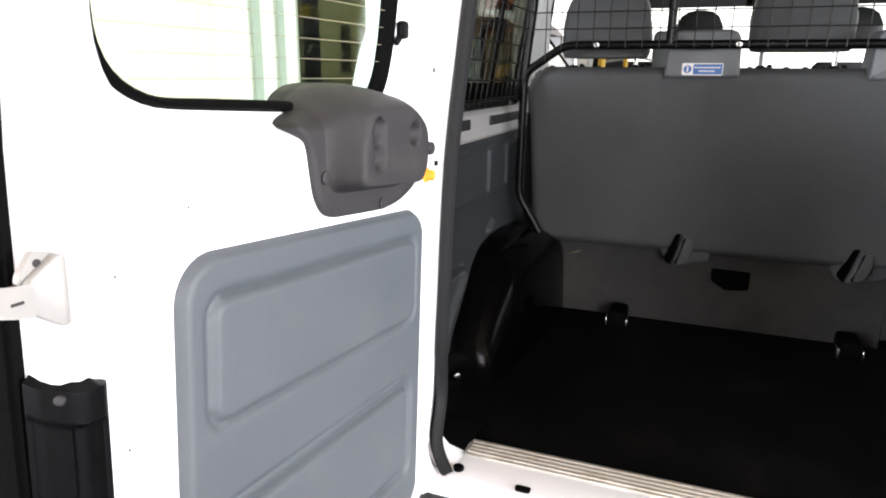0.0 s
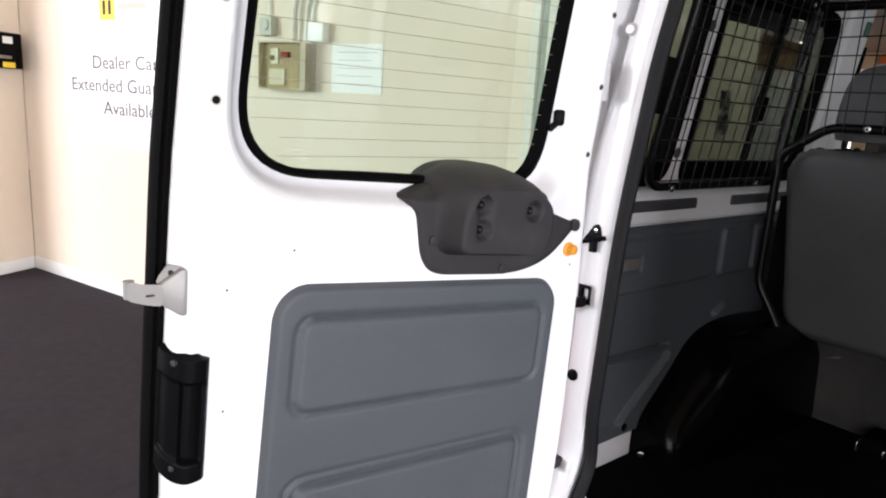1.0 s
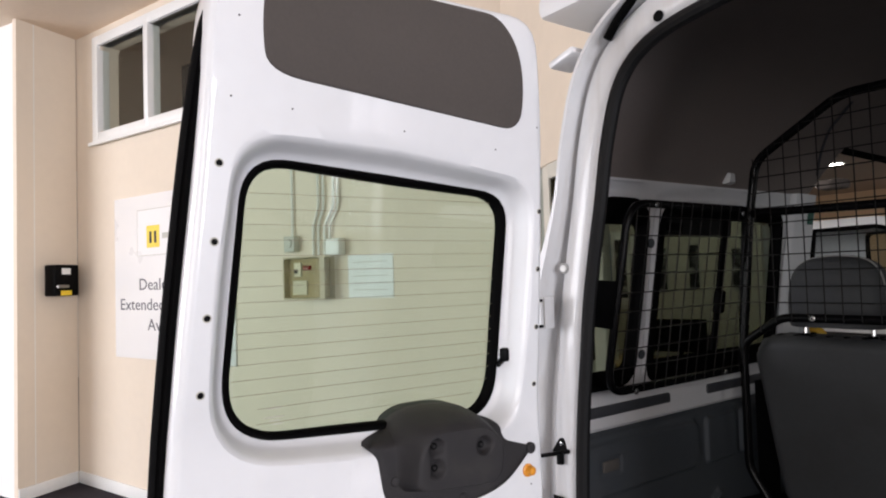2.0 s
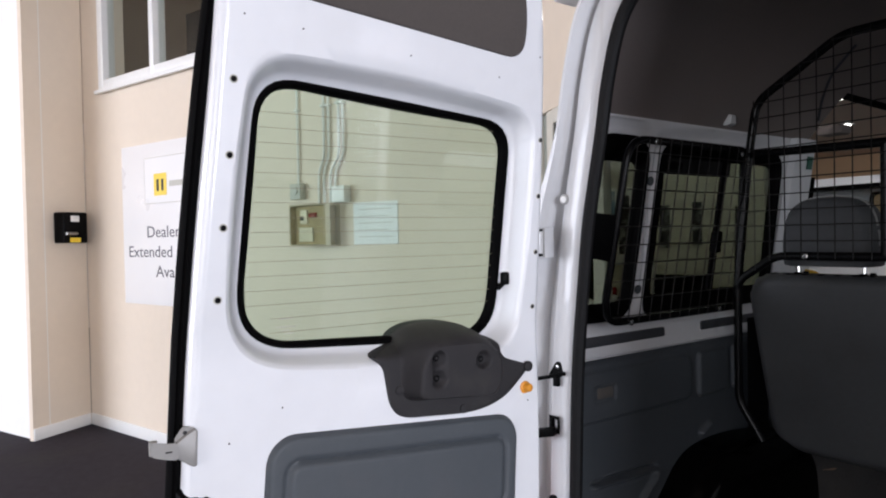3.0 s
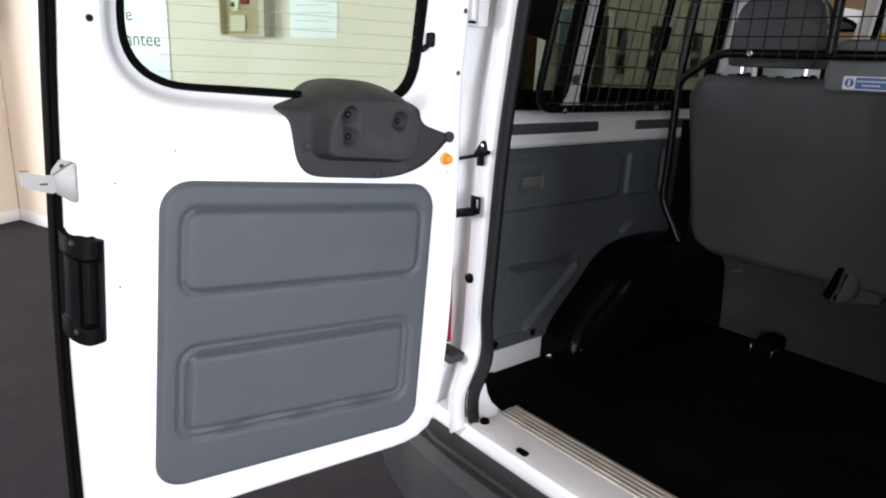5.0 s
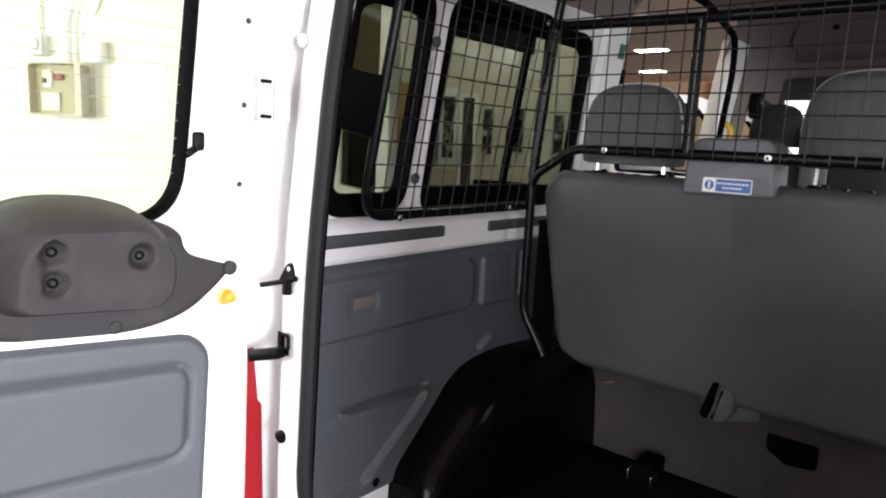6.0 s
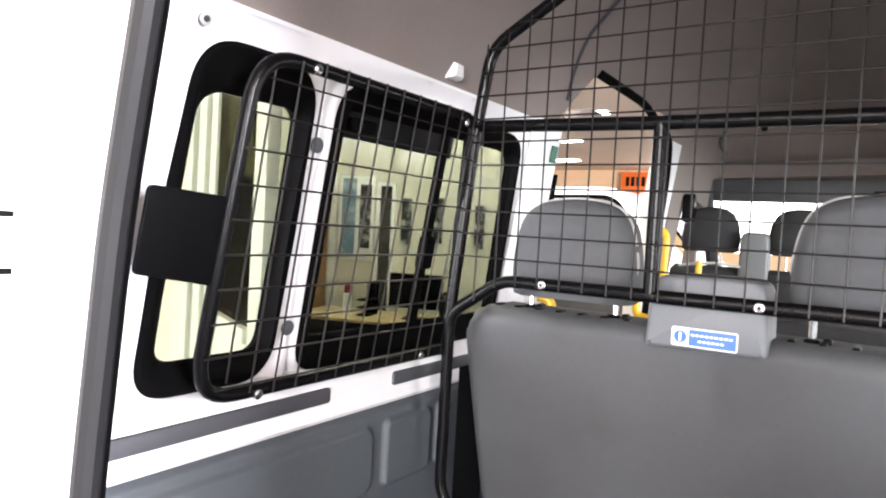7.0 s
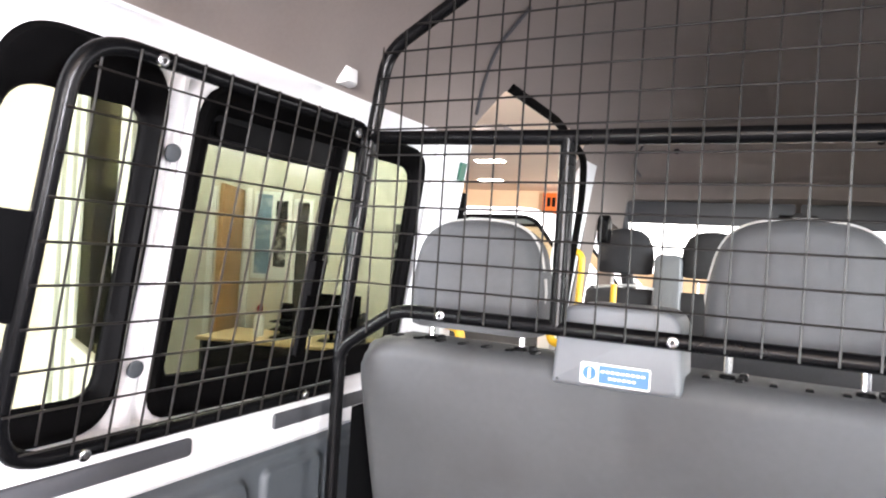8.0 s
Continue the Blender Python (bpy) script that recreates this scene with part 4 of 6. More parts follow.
loops.append([dv(q.x, -0.072, q.y) for q in h])
loops.append([dv(q.x, -0.1, q.y) for q in back_])
door = part("rear_door", loft(bm, loops), PAINT, van, "open rear door, white painted, seen from inside", m=DOOR)
gl = around(grown(hole, -0.004), hc, 96)
part("pane", loft(bmesh.new(), [[dv(q.x, -0.064, q.y) for q in gl], [dv(q.x, -0.069, q.y) for q in gl]], cap0=True, cap1=True), REAR_GLASS, door, "clear heated rear glass", smooth=0).visible_shadow = False
sl = around(hole, hc, 128)
ring = lambda d, w: [dv(q.x + (q - hc).normalized().x * d, w, q.y + (q - hc).normalized().y * d) for q in sl]
part("window_seal", loft(bmesh.new(), [ring(0.006, -0.06), ring(0.005, -0.052), ring(0.001, -0.046), ring(-0.004, -0.047), ring(-0.008, -0.053), ring(-0.009, -0.06), ring(-0.009, -0.072), ring(0.003, -0.075)]), RUBBER, door, "black rubber window seal")
for k in range(16):
    z = 1.428 + 0.0255 * k
    a, b = 0.68 - 0.08 * (z - 1.41) - (0.05 if k < 2 else 0.0), 0.145 + (0.04 if k < 1 else 0.0)
    part("heater_line", B(b, a, -0.0004, 0.0004, -0.0004, 0.0004), HEATER, door, m=Matrix.Translation((0, lean(z) - 0.0633, z)), smooth=0)
for k in range(14):
    z = 1.445 + 0.026 * k
    part("heater_tab", B(0.146 - 0.045 * (z - 1.445), 0.15 - 0.045 * (z - 1.445), -0.001, 0.001, -0.002, 0.002), HEATER, door, m=Matrix.Translation((0, lean(z) - 0.0628, z)), smooth=0)
part("glass_mark", B(0.585, 0.61, -0.0005, 0.0005, -0.0006, 0.0006), BOX_GREY, door, "small etched glass mark", m=Matrix.Translation((0, lean(1.445) - 0.063, 1.452)), smooth=0)
for k, (a, b) in enumerate(((0.58, 0.615), (0.59, 0.605), (0.583, 0.6))):
    part("glass_mark", B(a, b, -0.0005, 0.0005, -0.0006, 0.0006), BOX_GREY, door, m=Matrix.Translation((0, lean(1.44) - 0.063, 1.437 - 0.006 * k)), smooth=0)
# rubber along the free edge
edge_line = spline([(u - 0.004, z) for u, z in FREE], 5)
part("edge_seal", loft(bmesh.new(), [[dv(q.x + a, b, q.y) for a, b in ((-0.006, -0.036), (0.0, -0.027), (0.007, -0.027), (0.01, -0.033), (0.013, -0.032), (0.018, -0.04), (0.018, -0.06), (0.012, -0.085), (-0.004, -0.09))] for q in edge_line], close=False), RUBBER, door, "black rubber seal on the free edge")

# moulded lower trim card
TL, TR, BL, BR = Vector((0.657, 1.2685)), Vector((0.12, 1.224)), Vector((0.703, 0.714)), Vector((0.151, 0.681))


def card(a, b):
    q = (BL * (1 - a) + BR * a) * (1 - b) + (TL * (1 - a) + TR * a) * b
    x, z = 0.55 * a, 0.555 * b
    d = sd_round(x, z, 0.0, 0.55, 0.0, 0.555, 0.055)
    hgt = -0.004 + 0.016 * step(0.0, -0.012, d)
    r1 = sd_round(x, z, 0.04, 0.511, 0.365, 0.505, 0.024)
    hgt += 0.004 * step(0.005, -0.007, r1) - 0.007 * math.exp(-(r1 / 0.005) ** 2)
    r2 = sd_round(x, z + 0.018 * (x / 0.55 - 0.5) * step(0.2, 0.1, z), 0.039, 0.506, 0.09, 0.266, 0.03)
    hgt -= 0.0065 * math.exp(-(r2 / 0.0045) ** 2) + 0.0065 * math.exp(-((r2 + 0.0145) / 0.0042) ** 2)
    hgt += 0.003 * step(-0.01, -0.022, r2)
    return q, hgt, d


bm = bmesh.new()
nx, ny = 120, 124
vs = {}
for j in range(ny + 1):
    for i in range(nx + 1):
        q, hgt, d = card(i / nx, j / ny)
        if d < 0.006:
            vs[i, j] = bm.verts.new(dv(q.x, hgt, q.y))
for j in range(ny):
    for i in range(nx):
        ks = [(i, j), (i + 1, j), (i + 1, j + 1), (i, j + 1)]
        ks = [vs[k] for k in ks if k in vs]
        if len(ks) >= 3:
            bm.faces.new(ks)
part("trim_card", bm, TRIM, door, "blue-grey moulded vinyl trim card", smooth=60)
top = rounded([(0.138, 1.941), (0.638, 1.987), (0.646, 2.05), (0.641, 2.152), (0.2, 2.152), (0.15, 2.105), (0.131, 2.03)], [0.045, 0.06, 0.03, 0.04, 0.03, 0.04, 0.04], 6)
part("upper_card", slab(bmesh.new(), top, lambda q: dv(q[0], -0.004, q[1]), lambda q: dv(q[0], 0.004, q[1]), 0.004), CARD_CLOTH, door, "brownish grey cloth-faced upper trim card")

# latch cover: a flange with a swollen box
flange = rounded([(0.402, 1.2535), (0.235, 1.2385), (0.163, 1.2545), (0.122, 1.285), (0.088, 1.318), (0.165, 1.3435), (0.17, 1.385), (0.3, 1.405), (0.405, 1.388), (0.456, 1.374), (0.436, 1.353), (0.43, 1.315), (0.424, 1.28)], [0.03, 0.05, 0.04, 0.03, 0.01, 0.02, 0.03, 0.05, 0.01, 0.006, 0.012, 0.03, 0.02], 5)


def hug(z):
    """How far the door's face falls back below the window."""
    return -0.05 * step(1.366, 1.402, z)


cc = Vector((0.275, 1.335))
plan_ = around(flange, cc, 200)
skin_ = lambda t, w: [dv(q.x, hug(q.y) + w, q.y) for q in [cc + (p - cc) * t for p in plan_]]
back_ = [dv(q.x, hug(q.y) - 0.008 - 0.035 * step(1.35, 1.375, q.y), q.y) for q in plan_]
cover = part("latch_cover", loft(bmesh.new(), [back_, skin_(1.0, 0.002), skin_(0.993, 0.005), skin_(0.98, 0.0065)] + [skin_(0.9 - 0.1 * k, 0.0065) for k in range(9)], cap1=True), CHARCOAL, door, "charcoal grained plastic latch cover", smooth=50)
foot = around(rounded([(0.2, 1.266), (0.402, 1.283), (0.41, 1.36), (0.39, 1.402), (0.345, 1.424), (0.24, 1.42), (0.19, 1.385), (0.176, 1.31)], [0.02, 0.03, 0.03, 0.03, 0.05, 0.05, 0.03, 0.03], 6), cc, 96)
face = around(rounded([(0.215, 1.2805), (0.386, 1.2955), (0.377, 1.36), (0.353, 1.391), (0.237, 1.388), (0.196, 1.358), (0.197, 1.305)], [0.014, 0.016, 0.02, 0.02, 0.02, 0.02, 0.02], 6), cc, 96)


def well(u, z):
    zc = min(max(z, 1.328), 1.366)
    a = math.hypot(u - 0.344, z - zc)
    b = math.hypot(u - 0.242, z - 1.353)
    cup = max(step(0.0165, 0.009, math.hypot(u - 0.344, z - 1.366)), step(0.0165, 0.009, math.hypot(u - 0.344, z - 1.328)))
    return 0.005 * step(0.0165, 0.0085, a) + 0.01 * cup + 0.014 * step(0.019, 0.009, b)


bm = bmesh.new()
lp = []
# sides sweep up hollow to a crisp edge; the top bulges out over the window seal
for t, hollow, bulge in ((0, 0.0, 0.0), (0.12, 0.03, 0.28), (0.28, 0.1, 0.52), (0.45, 0.24, 0.72), (0.62, 0.46, 0.85), (0.78, 0.7, 0.93), (0.9, 0.9, 0.975), (0.96, 0.97, 0.99), (1.0, 1.0, 1.0)):
    row = []
    for a, b in zip(foot, face):
        k = step(1.355, 1.4, a.y)
        w = hollow * (1 - k) + bulge * k
        z = a.y + (b.y - a.y) * t
        row.append(dv(a.x + (b.x - a.x) * t, (hug(a.y) + 0.004) * (1 - w) + 0.05 * w, z) - Vector((0, lean(z) * t, 0)))
    lp.append(row)
lp.insert(0, [dv(a.x, hug(a.y) - 0.04 * step(1.35, 1.375, a.y) - 0.004, a.y) for a in foot])
for t in [0.97 - 0.045 * k for k in range(21)]:
    lp.append([Vector((q.x, 0.0525 - well(q.x, q.y), q.y)) for q in [cc + (b - cc) * t for b in face]])
part("cover_box", loft(bm, lp, cap1=True), CHARCOAL, door, "swollen charcoal box of the latch cover", smooth=50)
for u, z in ((0.344, 1.366), (0.344, 1.328), (0.242, 1.353)):
    part("screw", disc(bmesh.new(), (u, 0.037, z), (0, 1, 0), 0.0065, 0.004), BLACK, door)
    part("screw_tip", disc(bmesh.new(), (u, 0.0405, z), (0, 1, 0), 0.0028, 0.0014, seg=10), CHARCOAL, door)
for u, z in ((0.405, 1.308), (0.262, 1.2515)):
    part("screw", disc(bmesh.new(), (u, 0.0065, z), (0, 1, 0), 0.009, 0.004), CHARCOAL, door)
part("cover_stud", disc(bmesh.new(), (0.096, 0.004, 1.316), (0, 1, 0), 0.011, 0.008), CHARCOAL, door)
cap = part("orange_cap", disc(bmesh.new(), (0.099, 0.0, 1.271), (-0.2, 1, 0), 0.0095, 0.016, dome=0.4), ORANGE, door, "orange plastic cap")
part("cap_collar", disc(bmesh.new(), (0.1, -0.001, 1.271), (0, 1, 0), 0.013, 0.005), ORANGE, door)
stop = part("strap_catch", B(-0.014, 0.012, 0.0, 0.018, -0.014, 0.014, 0.005), BLACK, door, "black catch beside the window", m=pose(0.121, -0.038, 1.502))
part("catch_arm", B(-0.004, 0.02, -0.004, 0.004, -0.006, 0.004, 0.002), BLACK, door, m=pose(0.128, -0.032, 1.493, 0, 35, 0))
for u, z in ((0.7085, 1.8445), (0.7145, 1.7275), (0.724, 1.6135), (0.7325, 1.499)):
    part("screw_ring", disc(bmesh.new(), (u, lean(z) - 0.001, z), (0, 1, -0.1), 0.0068, 0.002), BOX_GREY, door)
    part("screw", disc(bmesh.new(), (u, lean(z) - 0.001, z), (0, 1, -0.1), 0.0048, 0.0034), BLACK, door, "black-headed trim screw")
for u, z in ((0.082, 1.789), (0.08, 1.674), (0.0795, 1.5575), (0.079, 1.4415)):
    part("screw_ring", disc(bmesh.new(), (u, lean(z) - 0.001, z), (0, 1, -0.1), 0.0058, 0.002), BOX_GREY, door)
    part("screw", disc(bmesh.new(), (u, lean(z) - 0.001, z), (0, 1, -0.1), 0.0042, 0.0034), CHARCOAL, door)
for u, z in ((0.692, 1.9445), (0.5966, 1.9354), (0.3944, 1.919), (0.195, 1.903), (0.094, 1.954), (0.681, 2.0645), (0.717, 1.264), (0.627, 1.309), (0.7235, 1.1), (0.0917, 1.242)):
    part("pin_hole", disc(bmesh.new(), (u, lean(z) - 0.001, z), (0, 1, 0), 0.0017, 0.0016, seg=8), CHARCOAL, door)
# pull handle wrapped round the free edge
wrap = spline([(0.756, -0.004), (0.7565, -0.001), (0.76, 0.0), (0.767, 0.0005), (0.776, -0.003), (0.783, -0.01), (0.786, -0.018), (0.788, -0.026)], 5)


def pull_face(a, b):
    k = a * (len(wrap) - 1)
    i = min(int(k), len(wrap) - 2)
    q = wrap[i].lerp(wrap[i + 1], k - i)
    d = (wrap[i + 1] - wrap[i]).normalized()
    z0, z1 = 1.011 + 0.024 * step(0.4, 1.0, a), 1.182 + 0.02 * a - 0.006 * step(0.12, 0.0, a)
    z = z0 + (z1 - z0) * b - 0.004 * math.exp(-((a - 0.45) / 0.14) ** 2) * b
    # a deep finger well beside a shallower grip
    dip = step(0.17, 0.21, b) * step(0.81, 0.77, b) * (step(0.16, 0.2, a) * step(0.56, 0.52, a) + 0.3 * step(0.52, 0.56, a) * step(0.93, 0.89, a))
    lip = 0.012 * step(0.0, 0.035, min(b, 1 - b)) * step(0.0, 0.06, min(a, 1 - a))
    out = 0.001 + lip - 0.0115 * dip
    return dv(q.x - d.y * out + 0.011 * (1 - b) - 0.004, q.y + d.x * out, z)


part("pull_handle", sheet(bmesh.new(), 80, 90, pull_face), BLACK, door, "black plastic pull handle wrapped round the edge")
for u, z in ((0.781, 1.18), (0.788, 1.04)):
    part("screw", disc(bmesh.new(), (u, 0.002, z), (1, 0.7, 0), 0.0048, 0.006), CHARCOAL, door, "dark cross-head screw")
# alloy keeper bracket
web = rounded([(0.7675, 1.298), (0.7695, 1.242), (0.776, 1.2412), (0.802, 1.2605), (0.802, 1.281), (0.773, 1.3)], [0.003, 0.003, 0.004, 0.01, 0.01, 0.003], 4)
keeper_ = part("keeper_bracket", slab(bmesh.new(), web, lambda q: dv(q[0], 0.003, q[1]), lambda q: dv(q[0], 0.011 + 0.12 * max(0.0, 0.785 - q[0]), q[1]), 0.002), KEEPER, door, "cast alloy door keeper bracket")
part("flange", slab(bmesh.new(), rounded([(0.768, 1.298), (0.786, 1.304), (0.7985, 1.287), (0.8, 1.279), (0.777, 1.283)], 0.004, 3), lambda q: dv(q[0], -0.006, q[1]), lambda q: dv(q[0], 0.0025, q[1]), 0.001), KEEPER, keeper_)
part("screw", disc(bmesh.new(), (0.785, 0.002, 1.2945), (0, 1, 0), 0.0032, 0.002), CHARCOAL, keeper_)
part("keeper_arm", slab(bmesh.new(), rounded([(0.8, 1.2605), (0.8, 1.281), (0.818, 1.2825), (0.833, 1.2885), (0.8335, 1.2705), (0.815, 1.264)], [0.002, 0.002, 0.008, 0.005, 0.005, 0.008], 4), lambda q: dv(q[0], 0.0, q[1]), lambda q: dv(q[0], 0.0145, q[1]), 0.003), KEEPER, keeper_, "pale worn arm of the keeper")
part("keeper_slot", B(0.806, 0.816, 0.0135, 0.0152, 1.2705, 1.273, 0.0006), CHARCOAL, keeper_, smooth=0)
part("keeper_roller", tube(bmesh.new(), [(0.832, 0.006, 1.269), (0.832, 0.006, 1.29)], 0.0065, 10), KEEPER, keeper_)

# ---- rear bench seat, seen from behind ----
bench = thing("bench_seat", "three-place grey vinyl bench seat bolted to the van floor", "seat", (0, 0.8, 0.622))
HX = 0.762


def bench_y(z):
    """Rear face, leaning forward towards the floor (local)."""
    return 0.02 + 0.30 * max(0.0, (1.455 - z)) ** 1.08


def seat_back(a, b):
    x, z = -HX + 2 * HX * a, 0.885 + 0.575 * b
    d = sd_round(x, z, -HX, HX, 0.885, 1.46, 0.085)
    y = bench_y(z) + 0.035 * step(-0.035, 0.006, d) ** 2
    for s in (-0.25, 0.25):
        y += 0.006 * math.exp(-((x - s) / 0.02) ** 2) * step(1.1, 1.4, z)
    for s in (-0.5, 0, 0.5):
        y -= 0.012 * math.exp(-((x - s) / 0.17) ** 2) * (1 - ((z - 1.17) / 0.32) ** 2)
    return x, y, z, d


bm = bmesh.new()
vs = {}
nx, ny = 130, 56
for j in range(ny + 1):
    for i in range(nx + 1):
        x, y, z, d = seat_back(i / nx, j / ny)
        if d < 0.006:
            vs[i, j] = bm.verts.new((x, y, z - 0.622))
for j in range(ny):
    for i in range(nx):
        ks = [vs[k] for k in ((i, j), (i + 1, j), (i + 1, j + 1), (i, j + 1)) if k in vs]
        if len(ks) >= 3:
            bm.faces.new(ks)
rimv = [e for e in bm.edges if e.is_boundary]
r = bmesh.ops.extrude_edge_only(bm, edges=rimv)
for v in [g for g in r["geom"] if isinstance(g, bmesh.types.BMVert)]:
    v.co.y += 0.11
back = part("backrest", bm, SEAT, bench, "grey grained vinyl seat back", smooth=60)
part("back_front", loft(bmesh.new(), [[Vector((x, bench_y(z) + 0.13 + 0.02 * math.sin(math.pi * k / 8), z - 0.622)) for x in (-0.7, -0.35, 0, 0.35, 0.7)] for k, z in enumerate([0.95 + 0.06 * k for k in range(9)])], close=False), SEAT, bench)
part("base_panel", loft(bmesh.new(), [[Vector((x, y, z)) for y, z in ((0.27, 0.0), (0.272, 0.04), (0.262, 0.2), (0.25, 0.262), (0.24, 0.275), (0.235, 0.285))] for x in (-0.68, -0.3, 0.0, 0.335)], close=False), SEAT_LOW, bench, "scuffed grey lower back panel")
part("base_end", loft(bmesh.new(), [[Vector((x, y, z)) for y, z in ((0.27, 0.03), (0.272, 0.06), (0.262, 0.2), (0.25, 0.262), (0.235, 0.285))] for x in (0.336, 0.36, 0.68)], close=False), SEAT_LOW, bench)
part("scuff", slab(bmesh.new(), rounded([(-0.64, 0.205), (-0.6, 0.222), (-0.58, 0.232), (-0.605, 0.214)], 0.006, 3), lambda q: Vector((q[0], 0.27, q[1])), lambda q: Vector((q[0], 0.2575, q[1]))), mat("rusty_scuff", (0.13, 0.085, 0.055), 0.9, vary=0.3, grain=80), bench, "small rusty scuff on the lower panel")
part("cushion", B(-0.72, 0.72, 0.3, 0.82, 0.22, 0.4, 0.04, 3), SEAT, bench, "grey seat cushion")
slot = rounded([(-0.119, 0.136), (-0.05, 0.144), (-0.05, 0.204), (-0.168, 0.206), (-0.166, 0.164)], 0.008, 4)
# no hole is cut; a black plate gives the opening its shade
part("slot", slab(bmesh.new(), slot, lambda q: Vector((q[0], 0.275, q[1])), lambda q: Vector((q[0], 0.2555, q[1]))), HOLE_SHADE, bench, "black plate painted as the shade in an opening of the lower panel")
for x in (0.0, 0.49):
    tongue = rounded([(-0.31, 0.221), (-0.255, 0.22), (-0.18, 0.24), (-0.176, 0.3), (-0.176, 0.35), (-0.335, 0.35), (-0.335, 0.265)], [0.015, 0.02, 0.012, 0.01, 0.01, 0.01, 0.02], 5)
    tg = part("back_tongue", slab(bmesh.new(), tongue, lambda q: Vector((q[0] + x, 0.26, q[1])), lambda q: Vector((q[0] + x, 0.205 - 0.3 * (q[1] - 0.22) * (q[1] > 0.3), q[1])), 0.008), SEAT, bench, "grey tongue of the seat back reaching over the lower panel")
    dome = rounded([(-0.296, 0.226), (-0.262, 0.225), (-0.236, 0.246), (-0.226, 0.3), (-0.24, 0.328), (-0.268, 0.334)], [0.012, 0.02, 0.02, 0.025, 0.025, 0.008], 6)
    part("recliner_lug", slab(bmesh.new(), dome, lambda q: Vector((q[0] + x, 0.2, q[1])), lambda q: Vector((q[0] + x, 0.158 - 0.1 * max(0.0, q[1] - 0.25), q[1])), 0.016), SEAT, tg, "pale grey rounded recliner lug", smooth=60)
    # the slit's shade is drawn as a black plate
    part("lug_slit_shade", slab(bmesh.new(), rounded([(-0.314, 0.24), (-0.299, 0.228), (-0.27, 0.334), (-0.286, 0.332)], 0.004, 3), lambda q: Vector((q[0] + x, 0.2, q[1])), lambda q: Vector((q[0] + x, 0.165 - 0.1 * max(0.0, q[1] - 0.25), q[1]))), HOLE_SHADE, tg, "black plate painted as the shade in the slit beside the lug")
for x in (-0.447, 0.24):
    lug = part("floor_anchor", B(x - 0.03, x + 0.03, 0.15, 0.26, 0.0, 0.05, 0.012), RUBBER, bench, "black floor anchor")
    for dx in (-0.036, 0.03):
        part("anchor_tab", B(x + dx, x + dx + 0.006, 0.145, 0.19, 0.0, 0.028, 0.002), STEEL, lug)
for x, up_ in ((-0.537, 0.0), (-0.02, 0.018), (0.495, 0.008)):
    hr = bmesh.new()
    lp = []
    zb = 0.893 + up_
    for k, (w, hh, yy) in enumerate(((0.8, 0.86, -0.035), (0.95, 0.97, -0.022), (1.0, 1.0, 0.0), (1.0, 1.0, 0.04), (0.96, 0.98, 0.07), (0.82, 0.88, 0.085))):
        q = rounded([(-0.126 * w, zb - 0.03 + 0.02 * (1 - hh)), (0.126 * w, zb - 0.03 + 0.02 * (1 - hh)), (0.129 * w, zb + 0.06), (0.104 * w, zb + 0.16 * hh), (0, zb + 0.176 * hh), (-0.104 * w, zb + 0.16 * hh), (-0.129 * w, zb + 0.06)], [0.015, 0.015, 0.06, 0.09, 0.05, 0.09, 0.06], 6)
        lp.append([Vector((x + p.x, 0.09 + yy, p.y)) for p in around(q, (0, zb + 0.08), 64)])
    rest = part("headrest", loft(hr, lp, cap0=True, cap1=True), SEAT, bench, "grey vinyl headrest with pale piping", smooth=50)
    part("piping", tube(bmesh.new(), [p + Vector((0, 0.012, 0)) for p in [q + (q - Vector((x, q.y, zb + 0.08))).normalized() * 0.001 for q in lp[2]] if p.z > zb + 0.02], 0.0035, 6), PIPING, rest)
    for s in (-0.09, 0.09):
        part("post", tube(bmesh.new(), [(x + s, 0.1, 0.825), (x + s, 0.1, zb + 0.03)], 0.0062, 8), STEEL, rest, "steel headrest post")
        part("post_socket", disc(bmesh.new(), (x + s, 0.095, 0.83), (0, 0, 1), 0.013, 0.015), BLACK, bench)
        part("post_catch", B(x + s + 0.016, x + s + 0.03, 0.087, 0.104, 0.832, 0.848, 0.004), BLACK, bench)
for x in [-0.69 + 0.046 * k for k in range(31)]:
    if min(abs(x - s) for s in (-0.26, 0.235)) > 0.12:
        part("edge_clip", B(x - 0.006, x + 0.006, 0.065, 0.095, 0.832, 0.842, 0.003), BLACK, bench)
